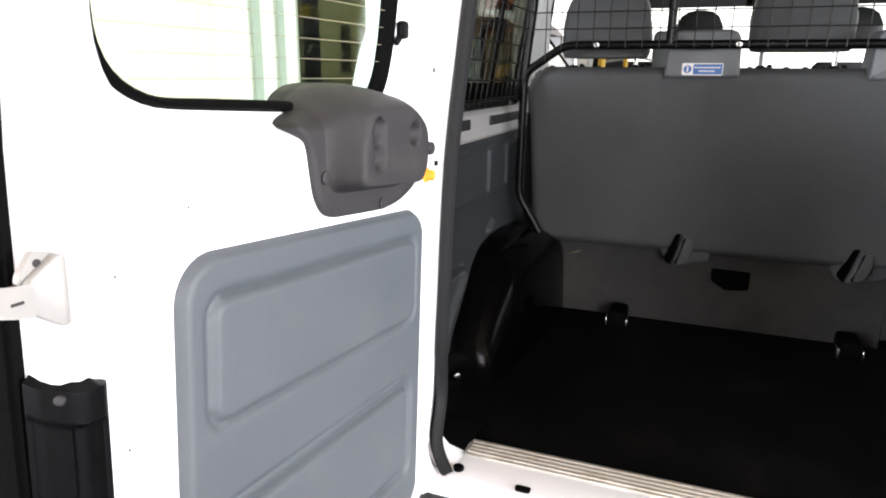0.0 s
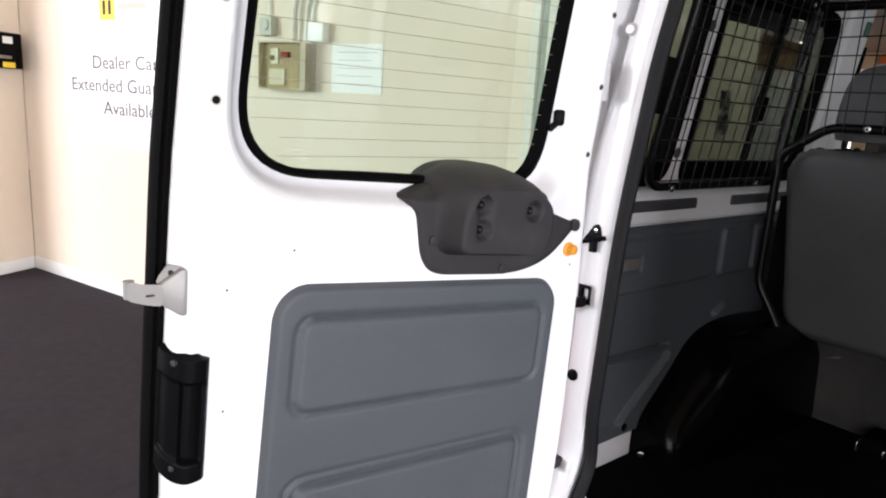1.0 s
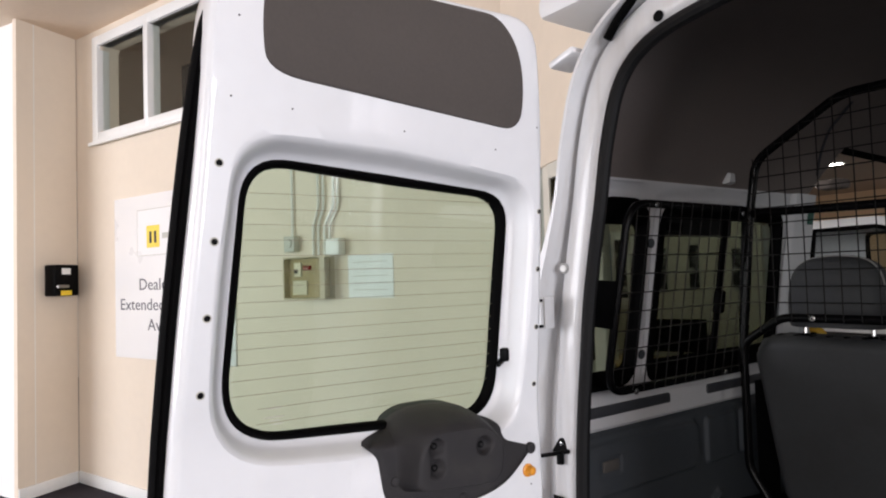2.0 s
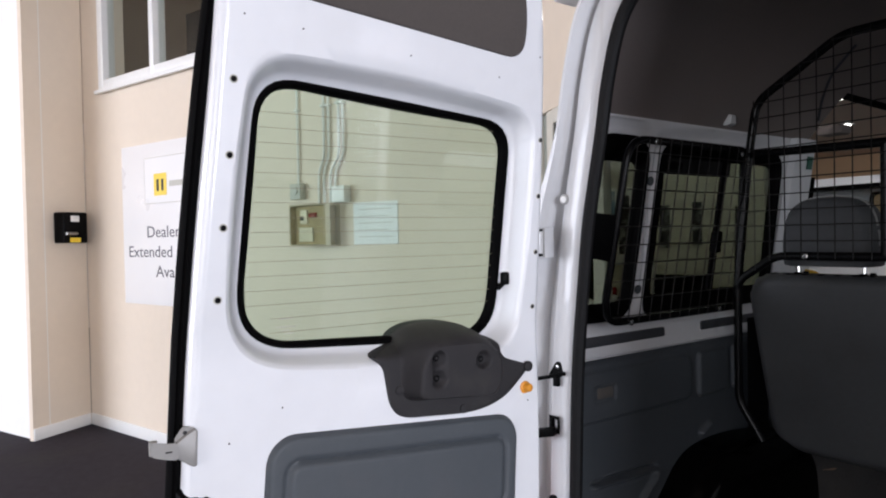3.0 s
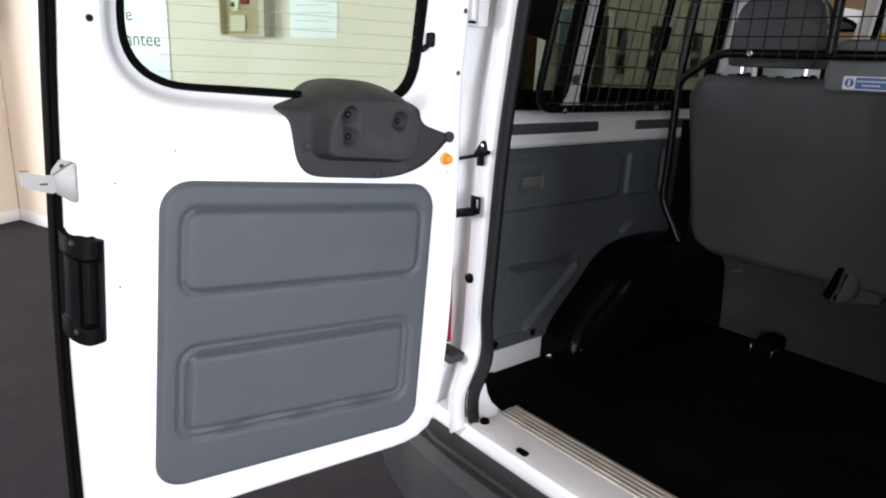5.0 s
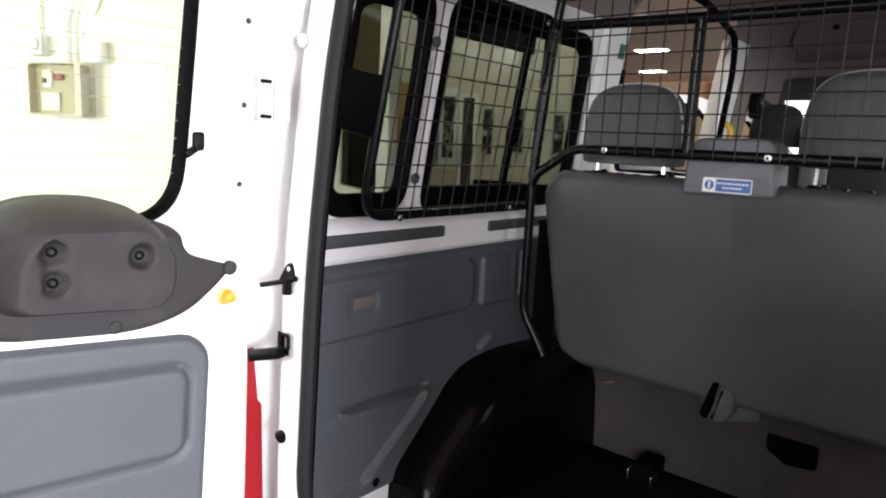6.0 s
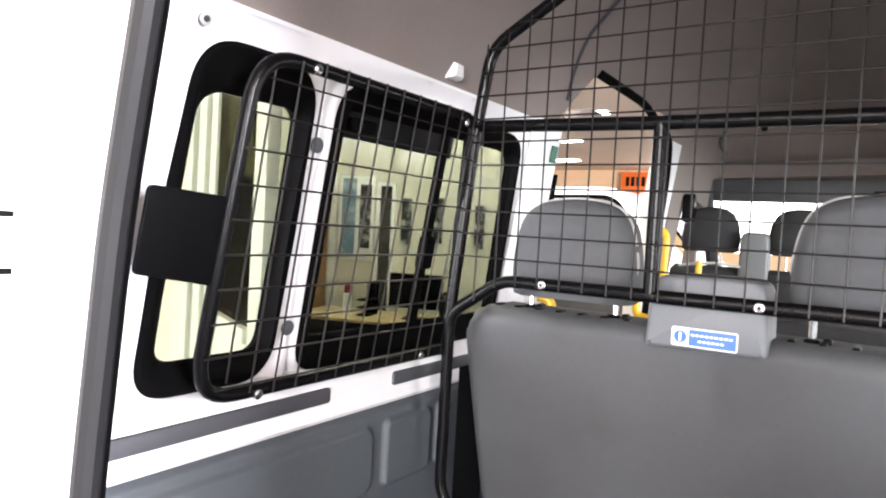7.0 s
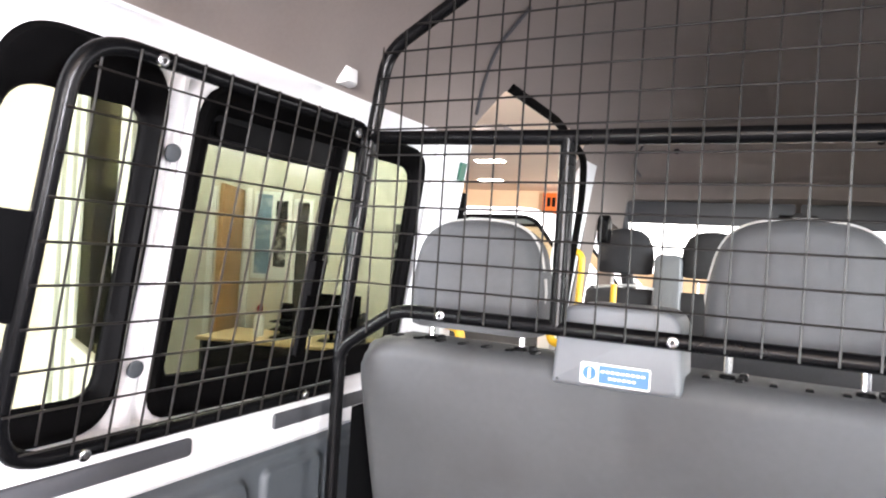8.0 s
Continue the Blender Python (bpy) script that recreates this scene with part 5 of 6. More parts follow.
for x, wide in ((-0.262, 0.098), (0.235, 0.1)):
    p = rounded([(-wide, 0.808), (wide, 0.812), (wide * 0.96, 0.915), (wide * 0.8, 0.938), (-wide * 0.8, 0.936), (-wide * 0.93, 0.91)], [0.008, 0.008, 0.02, 0.03, 0.03, 0.02], 5)
    lab = part("belt_tower", slab(bmesh.new(), p, lambda q: Vector((x + q[0], 0.11, q[1])), lambda q: Vector((x + q[0], 0.0 + 0.05 * max(0, q[1] - 0.885), q[1])), 0.01), PAD, bench, "mid-grey plastic seat belt tower")
    if x < 0:
        part("label", slab(bmesh.new(), rrect(-0.312, -0.207, 0.817, 0.849, 0.004), lambda q: Vector((q[0], -0.0002, q[1])), lambda q: Vector((q[0], -0.0018, q[1]))), LABEL_WHITE, lab, "white and blue safety label")
        part("label_field", B(-0.283, -0.209, -0.0026, -0.0019, 0.8195, 0.8465), LABEL_BLUE, lab, smooth=0)
        part("label_symbol", disc(bmesh.new(), (-0.2975, -0.0019, 0.833), (0, -1, 0), 0.0105, 0.0008, dome=0.05), LABEL_BLUE, lab)
        part("label_symbol", B(-0.2995, -0.2955, -0.0034, -0.0028, 0.8255, 0.8405), LABEL_WHITE, lab, smooth=0)
        for a, b, z in ((-0.28, -0.2125, 0.8375), (-0.268, -0.226, 0.828)):
            for k in range(9 if a < -0.27 else 6):
                w_ = (b - a) / (9 if a < -0.27 else 6)
                part("label_bar", B(a + w_ * k, a + w_ * (k + 0.72), -0.0032, -0.0027, z - 0.0018, z + 0.0018), LABEL_WHITE, lab, smooth=0)
    else:
        part("label", B(0.2, 0.26, -0.0022, -0.0005, 0.815, 0.85), LABEL_YELLOW, lab, "yellow warning label", smooth=0)
        part("label_line", B(0.205, 0.252, -0.003, -0.0024, 0.83, 0.834), CHARCOAL, lab, smooth=0)
part("side_bolster", loft(bmesh.new(), [[Vector((-0.752, 0.03 + y, z)) for y in (0.0, 0.12)] for z in (0.3, 0.5, 0.7)], close=False), BLACK, bench)

# ---- cargo barrier of tube and wire ----
barrier = thing("cargo_barrier", "black tube and wire mesh cargo barrier behind the bench", "barrier", (0, 0.78, 0.622))
R = 0.0122
low_bar = [(-0.69, 0.02, 0.335), (-0.712, 0.016, 0.375), (-0.757, 0.008, 0.45), (-0.752, 0, 0.818), (-0.635, 0, 0.897), (0.635, 0, 0.897), (0.752, 0, 0.818), (0.752, 0.008, 0.49), (0.672, 0.02, 0.34)]
part("lower_bar", tube(bmesh.new(), rounded([Vector(q) for q in low_bar], 0.03, 5, closed=False), R, 12), TUBE, barrier, "black bent lower tube")
up_bar = [(-0.752, 0, 0.81), (-0.712, 0, 1.2), (-0.688, 0, 1.352), (-0.45, 0, 1.492), (0.45, 0, 1.492), (0.688, 0, 1.352), (0.712, 0, 1.2), (0.752, 0, 0.81)]
part("upper_bar", tube(bmesh.new(), rounded([Vector(q) for q in up_bar], 0.04, 5, closed=False), R, 12), TUBE, barrier, "black bent upper tube")
part("cross_bar", tube(bmesh.new(), [(-0.712, 0, 1.199), (-0.35, 0, 1.192), (0.35, 0, 1.188), (0.712, 0, 1.188)], R, 12), TUBE, barrier, "black cross tube")
for x in (-0.348, 0.352):
    part("strut", tube(bmesh.new(), [(x, 0, 0.9), (x, 0, 1.19)], R, 12), TUBE, barrier, "black upright tube")
for x in (-0.545, -0.175, 0.195, 0.565):
    part("bolt", disc(bmesh.new(), (x, -R + 0.001, 0.897), (0, -1, 0), 0.0085, 0.005), STEEL, barrier, "bright bolt head")
    part("bolt_socket", disc(bmesh.new(), (x, -R - 0.0035, 0.897), (0, -1, 0), 0.0035, 0.001, dome=0.05), CHARCOAL, barrier)
wx = [-0.6898 + 0.0448 * k for k in range(32)]


def edge_z(x):
    ax = abs(x)
    return (1.492 if ax < 0.45 else 1.492 - (ax - 0.45) * 0.588) if ax < 0.688 else 1.35


for x in wx:
    if abs(x) < 0.715:
        lo = 0.897 if abs(x) < 0.635 else 0.897 - (abs(x) - 0.635) * 0.675
        part("wire", tube(bmesh.new(), [(x, -0.0125, lo - 0.008), (x, -0.0125, edge_z(x) + 0.006 if abs(x) < 0.69 else 1.2)], 0.0017, 6), WIRE, barrier)
for k in range(13):
    z = 0.94 + 0.045 * k
    if z > 1.485:
        break
    w = 0.73 if z < 1.1 else 0.71 - 0.158 * max(0.0, z - 1.2) if z < 1.352 else 0.45 + (1.492 - z) / 0.588
    part("wire", tube(bmesh.new(), [(-w, -0.0155, z), (w, -0.0155, z)], 0.0017, 6), WIRE, barrier)

# ---- wire guard over the side windows ----
guard = thing("window_guard", "black tube and wire mesh guard over the side windows", "guard", (-0.79, 0.25, 1.34))
fg = lambda y, z: Vector((0.165 * (z - 1.34), y - 0.25, z - 1.34))
loop = rounded([fg(0.203, 1.357), fg(0.827, 1.357), fg(0.75, 1.832), fg(0.222, 1.832)], [0.07, 0.02, 0.02, 0.07], 7)
part("guard_frame", tube(bmesh.new(), loop, 0.0105, 12, closed=True), TUBE, guard, "black bent tube frame")
for k in range(13):
    y = 0.2447 + 0.0455 * k
    cut = 0.03 * (k == 0) + 0.008 * (k == 1)
    part("wire", tube(bmesh.new(), [fg(y, 1.35 + cut) + Vector((0.0115, 0, 0)), fg(y, 1.84 - cut if y < 0.745 else 1.84 - (y - 0.745) / 0.077 * 0.475) + Vector((0.0115, 0, 0))], 0.0016, 6), WIRE, guard)
for k in range(10):
    z = 1.3735 + 0.0472 * k
    part("wire", tube(bmesh.new(), [fg(0.198 + 0.019 * (z - 1.35) / 0.478 + 0.03 * step(1.42, 1.36, z) + 0.03 * step(1.76, 1.82, z), z) + Vector((0.0145, 0, 0)), fg(0.832 - 0.077 * (z - 1.35) / 0.478, z) + Vector((0.0145, 0, 0))], 0.0016, 6), WIRE, guard)
for y, z in ((0.32, 1.828), (0.308, 1.353), (0.7225, 1.819), (0.7205, 1.3575)):
    part("bolt", disc(bmesh.new(), fg(y, z) + Vector((0.009, 0, 0)), (1, 0, -0.2), 0.008, 0.005), STEEL, guard, "bright bolt head")
    part("bolt_socket", disc(bmesh.new(), fg(y, z) + Vector((0.0135, 0, -0.0009)), (1, 0, -0.2), 0.0034, 0.001, dome=0.05), CHARCOAL, guard)
plate = rounded([(0.09, 1.539), (0.208, 1.519), (0.218, 1.639), (0.095, 1.647)], 0.008, 4)
part("mount_plate", slab(bmesh.new(), plate, lambda q: fg(*q) + Vector((-0.003, 0, 0)), lambda q: fg(*q) + Vector((0.002, 0, 0)), 0.001), BLACK, guard, "flat black mounting plate")

# ---- cab seats and grab rails ----
for x, y in ((-0.672, 2.78), (-0.312, 2.78), (0.42, 2.78)):
    s = thing("cab_seat", "dark grey cloth cab seat with headrest", "seat", (x, y, 0.622), group="cab seats")
    part("backrest", loft(bmesh.new(), [[Vector((0.178 * w * math.copysign(1, c) * abs(c) ** 0.6, 0.07 * d * math.copysign(1, sn) * abs(sn) ** 0.6 + 0.2 * (0.9 - z) * 0.4, z)) for c, sn in [(math.cos(2 * math.pi * k / 24), math.sin(2 * math.pi * k / 24)) for k in range(24)]] for z, w, d in ((0.25, 0.95, 0.9), (0.5, 1, 1), (0.78, 0.99, 0.9), (0.87, 0.94, 0.7), (0.892, 0.82, 0.4))], cap0=True, cap1=True), FRONT_SEAT, s, smooth=60)
    part("headrest", loft(bmesh.new(), [[Vector((0.126 * w * c, 0.045 * d * sn, z)) for c, sn in [(math.cos(2 * math.pi * k / 24), math.sin(2 * math.pi * k / 24)) for k in range(24)]] for z, w, d in ((0.955, 0.8, 0.6), (0.962, 0.96, 0.9), (1.02, 1, 1), (1.08, 0.93, 0.95), (1.125, 0.76, 0.8), (1.148, 0.5, 0.5), (1.155, 0.2, 0.3))], cap0=True, cap1=True), FRONT_SEAT, s, smooth=60)
    for dx in (-0.05, 0.05):
        part("post", tube(bmesh.new(), [(dx, 0, 0.87), (dx, 0, 0.95)], 0.006, 8), STEEL, s)
    part("cushion", B(-0.2, 0.2, 0.05, 0.5, 0.2, 0.36, 0.03), FRONT_SEAT, s)
tower = thing("seat_belt_tower", "mid-grey plastic belt tower between the cab seats", "belt tower", (-0.482, 2.72, 1.28))
part("shell", slab(bmesh.new(), rounded([(-0.062, 0), (0.062, 0), (0.056, 0.392), (-0.056, 0.392)], [0.01, 0.01, 0.035, 0.035], 5), lambda q: Vector((q[0], 0.08, q[1])), lambda q: Vector((q[0], 0, q[1])), 0.012), PAD, tower)
part("strap", tube(bmesh.new(), spline([(-0.05, 0.0, 0.24), (-0.15, -0.03, 0.25), (-0.3, -0.02, 0.23)], 5), 0.006, 6), PIPING, tower)
for nm, pts in (("a", [(-0.806, 2.3, 1.67), (-0.78, 2.3, 1.668), (-0.735, 2.3, 1.645), (-0.735, 2.3, 1.6), (-0.745, 2.3, 1.36)]), ("b", [(-0.826, 1.3, 1.44), (-0.79, 1.3, 1.44), (-0.757, 1.3, 1.432), (-0.757, 1.3, 1.3)]), ("c", [(-0.6, 1.75, 1.365), (-0.64, 1.75, 1.365), (-0.67, 1.75, 1.375), (-0.67, 1.75, 1.52)]), ("d", [(-0.652, 2.5, 1.3), (-0.652, 2.5, 1.5), (-0.652, 2.5, 1.535)])):
    g = thing("grab_rail", "bright yellow tubular grab rail", "grab rail", pts[0], group="yellow grab rails")
    part("rail", tube(bmesh.new(), rounded([Vector(q) - Vector(pts[0]) for q in pts], 0.035, 5, closed=False), 0.0125, 10), YELLOW, g)
    part("flange", disc(bmesh.new(), (0, 0, 0), Vector(pts[0]) - Vector(pts[1]), 0.026, 0.008), YELLOW, g)
mid = thing("middle_seat", "dark grey middle seat row ahead of the bench", "seat", (0, 1.95, 0.622))
part("backrest", B(-0.55, 0.6, 0.0, 0.12, 0.15, 0.76, 0.04, 3), FRONT_SEAT, mid)
part("cushion", B(-0.55, 0.6, 0.1, 0.55, 0.2, 0.38, 0.04, 3), FRONT_SEAT, mid)

# ---- things on the walls ----
def on_wall(name, label, category, s, z, wall=WB, dy=0.0, **k):
    ob = thing(name, label, category, **k)
    ob.matrix_world = wall @ pose(s, dy, z)
    return ob


sign = on_wall("wall_sign", "white acrylic sign lettered in grey with a yellow emblem", "sign", 1.36, 1.65)
part("board", B(-0.77, 0.77, -0.012, 0.0, -0.55, 0.72, 0.002), SIGN, sign)
part("emblem_field", B(-0.42, 0.45, -0.0165, -0.0125, 0.25, 0.6), SIGN, sign, smooth=0)
for a, b, c, d in ((-0.425, 0.455, 0.245, 0.25), (-0.425, 0.455, 0.6, 0.605), (-0.425, -0.42, 0.25, 0.6), (0.45, 0.455, 0.25, 0.6)):
    part("emblem_border", B(a, b, -0.0168, -0.0125, c, d), BOX_GREY, sign, smooth=0)
part("emblem", slab(bmesh.new(), rrect(-0.29, -0.115, 0.305, 0.475, 0.01), lambda q: Vector((q[0], -0.0165, q[1])), lambda q: Vector((q[0], -0.0185, q[1]))), SIGN_YELLOW, sign, "yellow square emblem")
for a in (-0.25, -0.185):
    part("emblem_stroke", B(a, a + 0.03, -0.0196, -0.0187, 0.34, 0.43), CHARCOAL, sign, smooth=0)
up = pose(0, 0, 0, 90, 0, 0)
part("print_line", B(-0.08, 0.24, -0.0175, -0.0168, 0.368, 0.41), BOX_GREY, sign, smooth=0)
for body, z in (("Dealer Care", 0.0), ("Extended Guarantee", -0.155), ("Available", -0.31)):
    text("lettering", body, 0.128, Matrix.Translation((0.0, -0.0125, z - 0.018)) @ up @ Matrix.Diagonal((1.3, 1, 1, 1)), SIGN_GREY, sign, "CENTER")

iso = thing("isolator_switch", "black wall-mounted isolator switch box with a grey lever", "switch box")
iso.matrix_world = WA @ pose(0.46, 0, 1.73)
part("case", B(-0.11, 0.11, -0.13, 0.0, -0.13, 0.13, 0.012), BLACK, iso)
part("label", B(-0.05, 0.03, -0.1315, -0.13, 0.05, 0.1), PAPER, iso, "small white label", smooth=0)
part("label", B(-0.06, 0.04, -0.1315, -0.13, -0.125, -0.085), LABEL_YELLOW, iso, "small yellow warning label", smooth=0)
part("lever", tube(bmesh.new(), [(0.0, -0.14, -0.05), (-0.12, -0.17, -0.05)], 0.012, 8), ZINC, iso)

fuse = on_wall("fuse_box", "pale grey steel fuse box with a clear front window", "fuse box", 2.865, 1.68)
part("case", rect_ring(bmesh.new(), (-0.16, 0.2, -0.13, 0.13), rrect(-0.15, 0.16, -0.12, 0.12, 0.01, 3), lambda q: Vector((q[0], -0.085, q[1])), lambda q: Vector((q[0], -0.001, q[1])), n=64, lip=0.003, dip=0.05), FUSE_GREY, fuse)
part("back_plate", B(-0.149, 0.159, -0.048, -0.004, -0.119, 0.119), FUSE_GREY, fuse)
part("cover", B(-0.15, 0.16, -0.088, -0.0855, -0.118, 0.118), COVER, fuse, "clear front cover", smooth=0)
part("label", B(-0.1, 0.02, -0.06, -0.052, -0.1, -0.015), PAPER, fuse, "white schedule label", smooth=0)
part("breaker_row", B(-0.09, -0.03, -0.06, -0.021, 0.01, 0.095, 0.004), SIGN, fuse, "pale breaker row")
part("breaker_switch", B(-0.085, -0.055, -0.066, -0.0605, 0.03, 0.055, 0.002), TRIM_DARK, fuse)
part("breaker_switch", B(-0.01, 0.05, -0.062, -0.021, 0.045, 0.075, 0.004), RED, fuse, "dull red switch")
notice = on_wall("notice_sheet", "white printed notice in a clear wallet", "notice", 3.35, 1.68)
part("sheet", B(-0.17, 0.17, -0.004, 0.0, -0.125, 0.125), PAPER, notice, smooth=0)
for k in range(5):
    part("print_line", B(-0.13, 0.13 - 0.03 * (k % 2), -0.0045, -0.0041, 0.08 - 0.04 * k, 0.084 - 0.04 * k), BOX_GREY, notice, smooth=0)
sw = on_wall("junction_box", "small white wall junction box", "switch", 2.72, 1.9)
part("case", B(-0.048, 0.048, -0.05, 0, -0.055, 0.045, 0.006), BOX_GREY, sw)
part("cap", disc(bmesh.new(), (0, -0.05, 0), (0, -1, 0), 0.03, 0.01), BOX_GREY, sw)
trunk = on_wall("cable_trunking", "white plastic trunking elbow above the fuse box", "trunking", 3.1, 1.85)
part("case", B(-0.05, 0.06, -0.06, 0, -0.04, 0.06, 0.006), CONDUIT, trunk)
for s, bend in ((2.72, 0.0), (2.953, 0.05), (2.996, 0.048), (3.081, 0.08), (3.117, 0.072)):
    c = on_wall("conduit", "thin white wall conduit", "conduit", s, 1.9, group="conduits above the fuse box")
    part("pipe", tube(bmesh.new(), rounded([Vector(q) for q in ((-bend, -0.014, -0.085 if s > 2.8 else 0.03), (-bend, -0.014, 0.1), (0, -0.014, 0.2), (0, -0.014, 1.94))], 0.04, 4, closed=False), 0.008, 8), CONDUIT, c)
    for z in (0.5, 1.1):
        part("clip", B(-0.016, 0.016, -0.034, 0, z, z + 0.014, 0.003), CONDUIT, c)

# ---- office things beyond the glass ----
ofd = thing("office_door", "oak veneered office door standing open", "door")
ofd.matrix_world = WC @ pose(0.13, -0.03, 0, 0, 0, -78)
part("leaf", B(0, 0.76, -0.02, 0.02, 0.01, 2.12, 0.003), WOOD, ofd)
part("handle", tube(bmesh.new(), rounded([Vector(q) for q in ((0.7, -0.02, 1.0), (0.7, -0.06, 1.0), (0.6, -0.06, 1.0))], 0.015, 4, closed=False), 0.009, 8), STEEL, ofd)
arc = on_wall("door_frame", "white door frame round the office door", "door frame", 0.0, 0, wall=WC)
for a in (-0.2, 0.2):
    part("jamb", B(a - 0.035, a + 0.035, -0.025, 0.0, 0.1, 2.15, 0.004), WHITE_GLOSS, arc)
panel = on_wall("notice_board", "white-framed office panel holding two tall posters", "notice board", 0.465, 0, wall=WC)
part("frame", B(-0.205, 0.205, -0.02, 0, 1.22, 2.12, 0.003), WHITE_GLOSS, panel)
POSTER_BLUE = mat("blue_grey_poster_print", (0.17, 0.27, 0.36), 0.4, vary=0.35, grain=14, stain=((0.5, 0.55, 0.56), 0.8, 9))
POSTER_DARK = mat("black_poster_print", (0.02, 0.02, 0.02), 0.4, vary=0.3, grain=14, stain=((0.6, 0.6, 0.58), 0.95, 11))
part("poster", B(-0.17, -0.01, -0.0225, -0.0202, 1.27, 2.09), POSTER_BLUE, panel, "blue-grey tall poster", smooth=0)
part("poster", B(0.035, 0.165, -0.0225, -0.0202, 1.35, 2.03), POSTER_DARK, panel, "black and white tall poster", smooth=0)
part("mullion", B(0.0, 0.025, -0.026, -0.0204, 1.23, 2.11, 0.002), WHITE_GLOSS, panel)
gap = on_wall("side_doorway", "narrow dark doorway standing ajar in a white frame", "doorway", 0.795, 0, wall=WC)
# a flat dark sheet stands in for the shade beyond the door
part("opening", B(-0.065, 0.065, -0.004, 0, 0.1, 2.02), ROOM_SHADE, gap, "dark sheet painted as the shade in the doorway gap", smooth=0)
for a in (-0.085, 0.085):
    part("jamb", B(a - 0.02, a + 0.02, -0.025, 0, 0.1, 2.06, 0.004), WHITE_GLOSS, gap)
part("lintel", B(-0.064, 0.064, -0.024, 0, 2.021, 2.06, 0.004), WHITE_GLOSS, gap)
for s, z0, z1, w in ((1.03, 1.42, 1.9, 0.055), (1.38, 1.45, 1.92, 0.05), (1.82, 1.42, 1.86, 0.05)):
    po = on_wall("wall_poster", "dark narrow framed poster on the pale wall", "poster", s, 0, wall=WC, group="dark office posters")
    part("frame", B(-w - 0.012, w + 0.012, -0.015, 0, z0 - 0.015, z1 + 0.015, 0.003), BOX_GREY, po)
    part("print", B(-w, w, -0.0175, -0.0152, z0, z1), POSTER_DARK, po, smooth=0)
desk = thing("office_desk", "beech laminate office desk with panel ends", "desk", (-3.85, 4.55, 0), 18.5)
part("top", B(-0.85, 0.85, -0.38, 0.38, 0.72, 0.75, 0.004), BEECH, desk)
for x in (-0.82, 0.79):
    part("end_panel", B(x, x + 0.03, -0.36, 0.36, 0.0, 0.719, 0.003), CHARCOAL, desk)
part("modesty_panel", B(-0.78, 0.78, -0.3, -0.28, 0.1, 0.719), CHARCOAL, desk, "dark modesty panel")
btl = thing("spray_bottle", "white bottle with a red cap on the desk", "bottle", (-4.22, 4.35, 0.752))
part("body", disc(bmesh.new(), (0, 0, 0), (0, 0, 1), 0.045, 0.2, dome=0.25), PAPER, btl)
part("cap", disc(bmesh.new(), (0, 0, 0.2), (0, 0, 1), 0.028, 0.08, dome=0.3), RED, btl)
mon = thing("monitor", "black flat computer monitor on the desk", "monitor", (-3.6, 4.6, 0.752), 25)
part("screen", B(-0.25, 0.25, -0.02, 0.02, 0.1, 0.42, 0.008), BLACK, mon)
part("stand", tube(bmesh.new(), [(0, 0.02, 0.0), (0, 0.02, 0.2)], 0.02, 8), BLACK, mon)
part("foot", B(-0.11, 0.11, -0.07, 0.09, 0, 0.012, 0.004), BLACK, mon)
tray = thing("document_tray", "black stacked document tray on the desk", "tray", (-4.05, 4.45, 0.752), 18)
for z in (0.0, 0.07, 0.14):
    part("shelf", B(-0.06, 0.06, -0.12, 0.12, z, z + 0.012, 0.003), BLACK, tray)
part("back_panel", B(-0.06, 0.06, 0.12, 0.13, 0, 0.3, 0.003), BLACK, tray)
for x, y, rz in ((-3.1, 4.75, 120),):
    ch = thing("office_chair", "black upholstered office chair", "chair", (x, y, 0), rz, group="office chairs")
    part("seat", B(-0.23, 0.23, -0.22, 0.22, 0.44, 0.51, 0.025, 3), FRONT_SEAT, ch)
    part("backrest", B(-0.22, 0.22, 0.2, 0.26, 0.6, 1.02, 0.025, 3), FRONT_SEAT, ch)
    part("spine", tube(bmesh.new(), [(0, 0.1, 0.44), (0, 0.25, 0.48), (0, 0.26, 0.7)], 0.018, 8), BLACK, ch)
    part("column", tube(bmesh.new(), [(0, 0, 0.08), (0, 0, 0.44)], 0.028, 10), BLACK, ch)
    for k in range(5):
        a = 2 * math.pi * k / 5
        leg = part("leg", tube(bmesh.new(), [(0, 0, 0.1), (0.28 * math.cos(a), 0.28 * math.sin(a), 0.065)], 0.016, 8), BLACK, ch)
        part("castor", disc(bmesh.new(), (0.28 * math.cos(a) - 0.02, 0.28 * math.sin(a), 0.03), (1, 0, 0), 0.03, 0.04), BLACK, leg)

# ---- beyond the side door: hall sign and a parked van ----
board = thing("hall_sign", "orange hanging sign with a dark slatted heading", "sign", (-6.5, 20.7, 2.75))
part("panel", B(-0.75, 0.75, -0.04, 0.04, 0.0, 1.0, 0.01), SIGN_ORANGE, board)
for k in range(7):
    part("letter_bar", B(-0.6 + 0.17 * k, -0.48 + 0.17 * k, -0.047, -0.041, 0.55, 0.85), BLACK, board, smooth=0)
part("patch", B(-0.1, 0.3, -0.047, -0.041, 0.1, 0.35), PAPER, board, smooth=0)
for x in (-0.6, 0.6):
    part("hanger", tube(bmesh.new(), [(x, 0, 1.0), (x, 0, 1.1)], 0.01, 6), STEEL, board)
car = thing("parked_van", "white van parked across the hall with glazed cab sides", "van", (-2.4, 6.3, 0), 0)
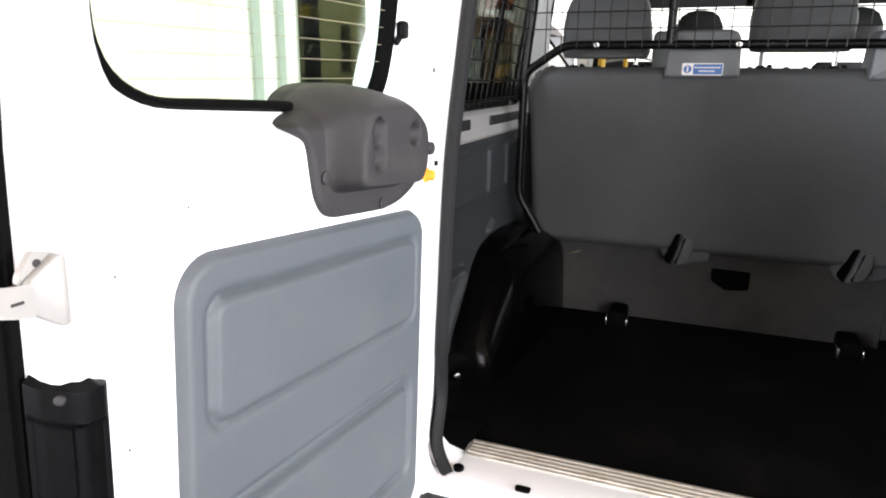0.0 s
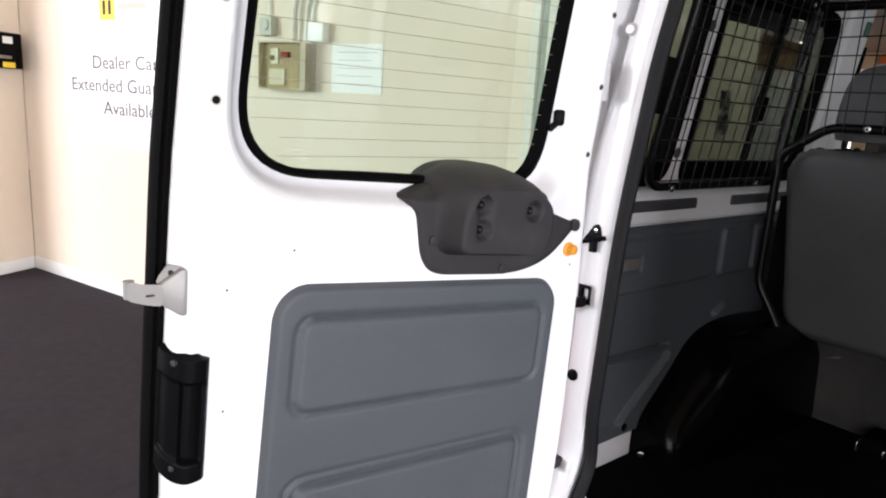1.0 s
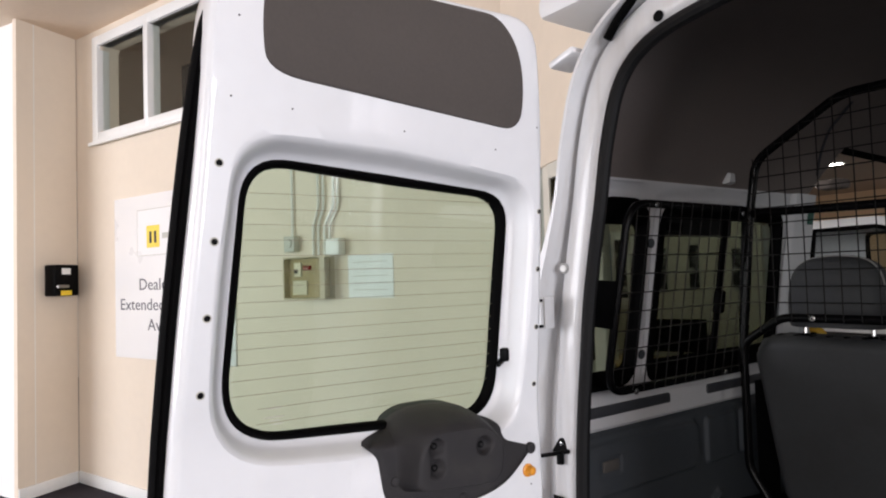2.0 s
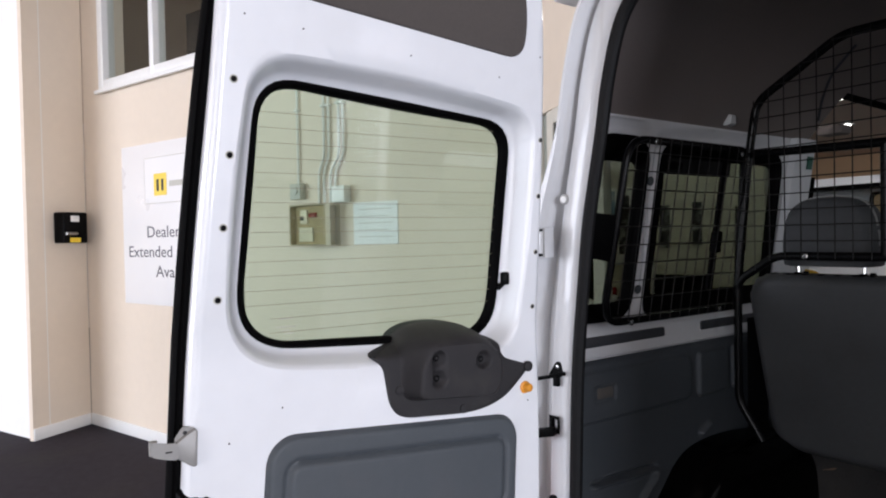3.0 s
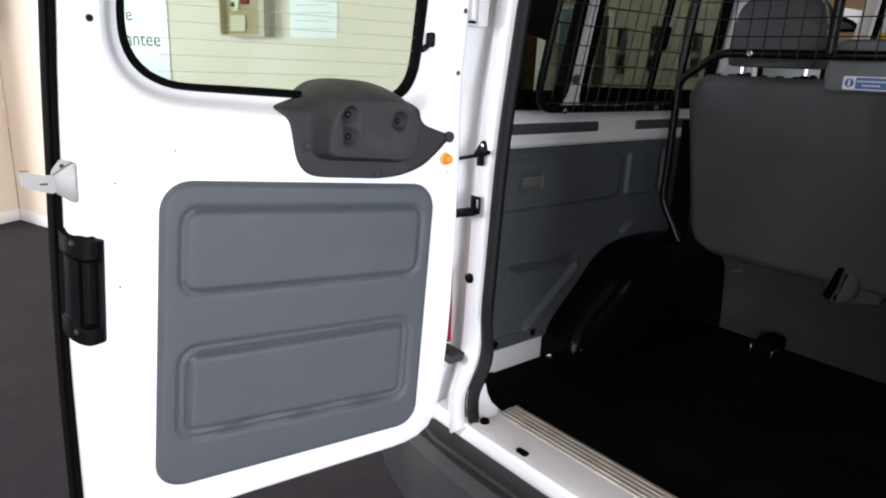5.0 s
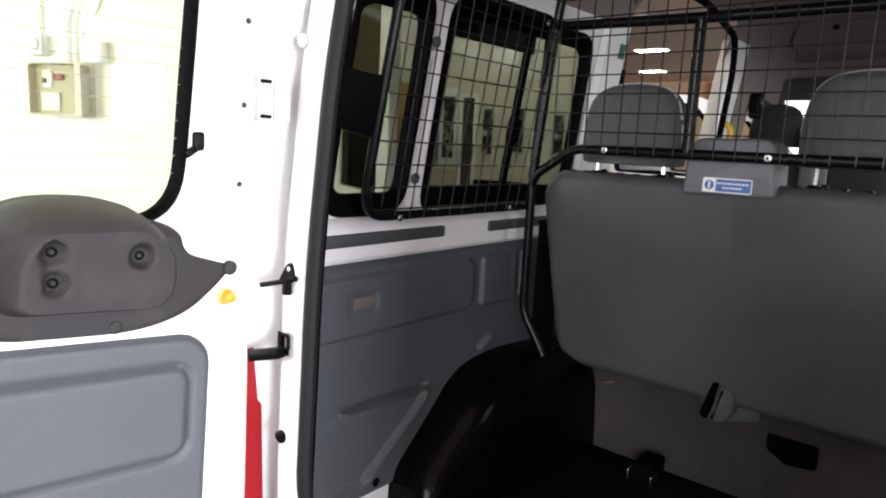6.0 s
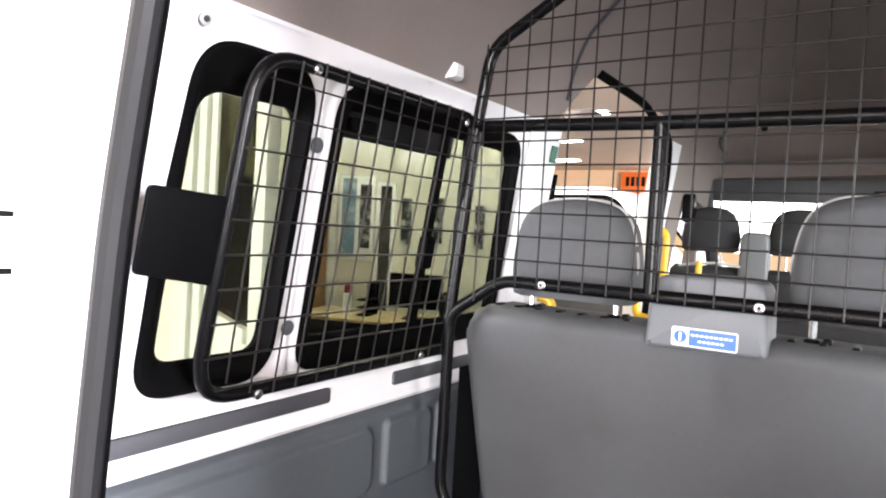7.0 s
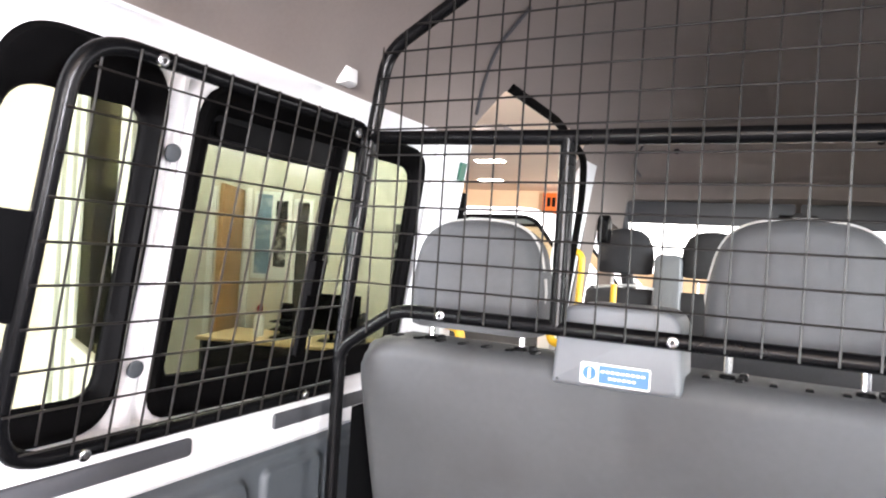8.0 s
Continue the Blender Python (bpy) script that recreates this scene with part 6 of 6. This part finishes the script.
outline = rounded([(-2.6, 0.35), (1.6, 0.35), (1.62, 1.05), (0.95, 1.25), (0.2, 2.06), (0.02, 2.135), (-2.5, 2.125), (-2.6, 1.95)], [0.1, 0.1, 0.15, 0.2, 0.08, 0.1, 0.1, 0.1], 6)
gap_ = rounded([(-0.8, 1.3), (0.62, 1.3), (0.06, 2.0), (-0.06, 2.045), (-0.8, 2.035)], [0.05, 0.1, 0.06, 0.05, 0.07], 6)
oc_ = Vector((-0.3, 1.6))
rim_o, rim_i = around(outline, oc_, 128), around(gap_, oc_, 128)
for k, y in enumerate((0.0, 1.62)):
    part("body_side", loft(bmesh.new(), [[Vector((q.x, y + 0.08, q.y)) for q in rim_o], [Vector((q.x, y, q.y)) for q in rim_o], [Vector((q.x, y, q.y)) for q in rim_i], [Vector((q.x, y + 0.08, q.y)) for q in rim_i]]), PAINT, car)
    part("window_rubber", loft(bmesh.new(), [[Vector((q.x + (oc_ - q).normalized().x * d, y + w_, q.y + (oc_ - q).normalized().y * d)) for q in rim_i] for d, w_ in ((-0.012, -0.003), (0.0, -0.01), (0.03, -0.004), (0.034, 0.03), (0.0, 0.04))]), RUBBER, car, "black window rubber")
    part("window_pane", slab(bmesh.new(), [tuple(q) for q in rim_i], lambda q, y=y: Vector((q[0], y + 0.02, q[1])), lambda q, y=y: Vector((q[0], y + 0.015, q[1]))), CLEAR_GLASS, car, smooth=0)
part("roof", loft(bmesh.new(), [[Vector((q.x, y, q.y)) for q in rim_o if q.y > 1.9] for y in (0.07, 0.6, 1.1, 1.64)], close=False), PAINT, car)
part("side_cladding", slab(bmesh.new(), rrect(-2.45, 1.45, 0.5, 0.955, 0.03), lambda q: Vector((q[0], -0.004, q[1])), lambda q: Vector((q[0], -0.03, q[1])), 0.01), BUMPER, car, "dark grey lower side cladding")
part("cab_seat_back", B(-0.12, 0.02, 0.3, 0.75, 0.9, 1.62, 0.05, 3), FRONT_SEAT, car)
for x in (-1.9, 0.95):
    w = part("wheel", disc(bmesh.new(), (x, 0.2, 0.33), (0, -1, 0), 0.33, 0.22, seg=28), RUBBER, car)
    part("rim", disc(bmesh.new(), (x, -0.02, 0.33), (0, -1, 0), 0.2, 0.01, seg=20), ZINC, w)
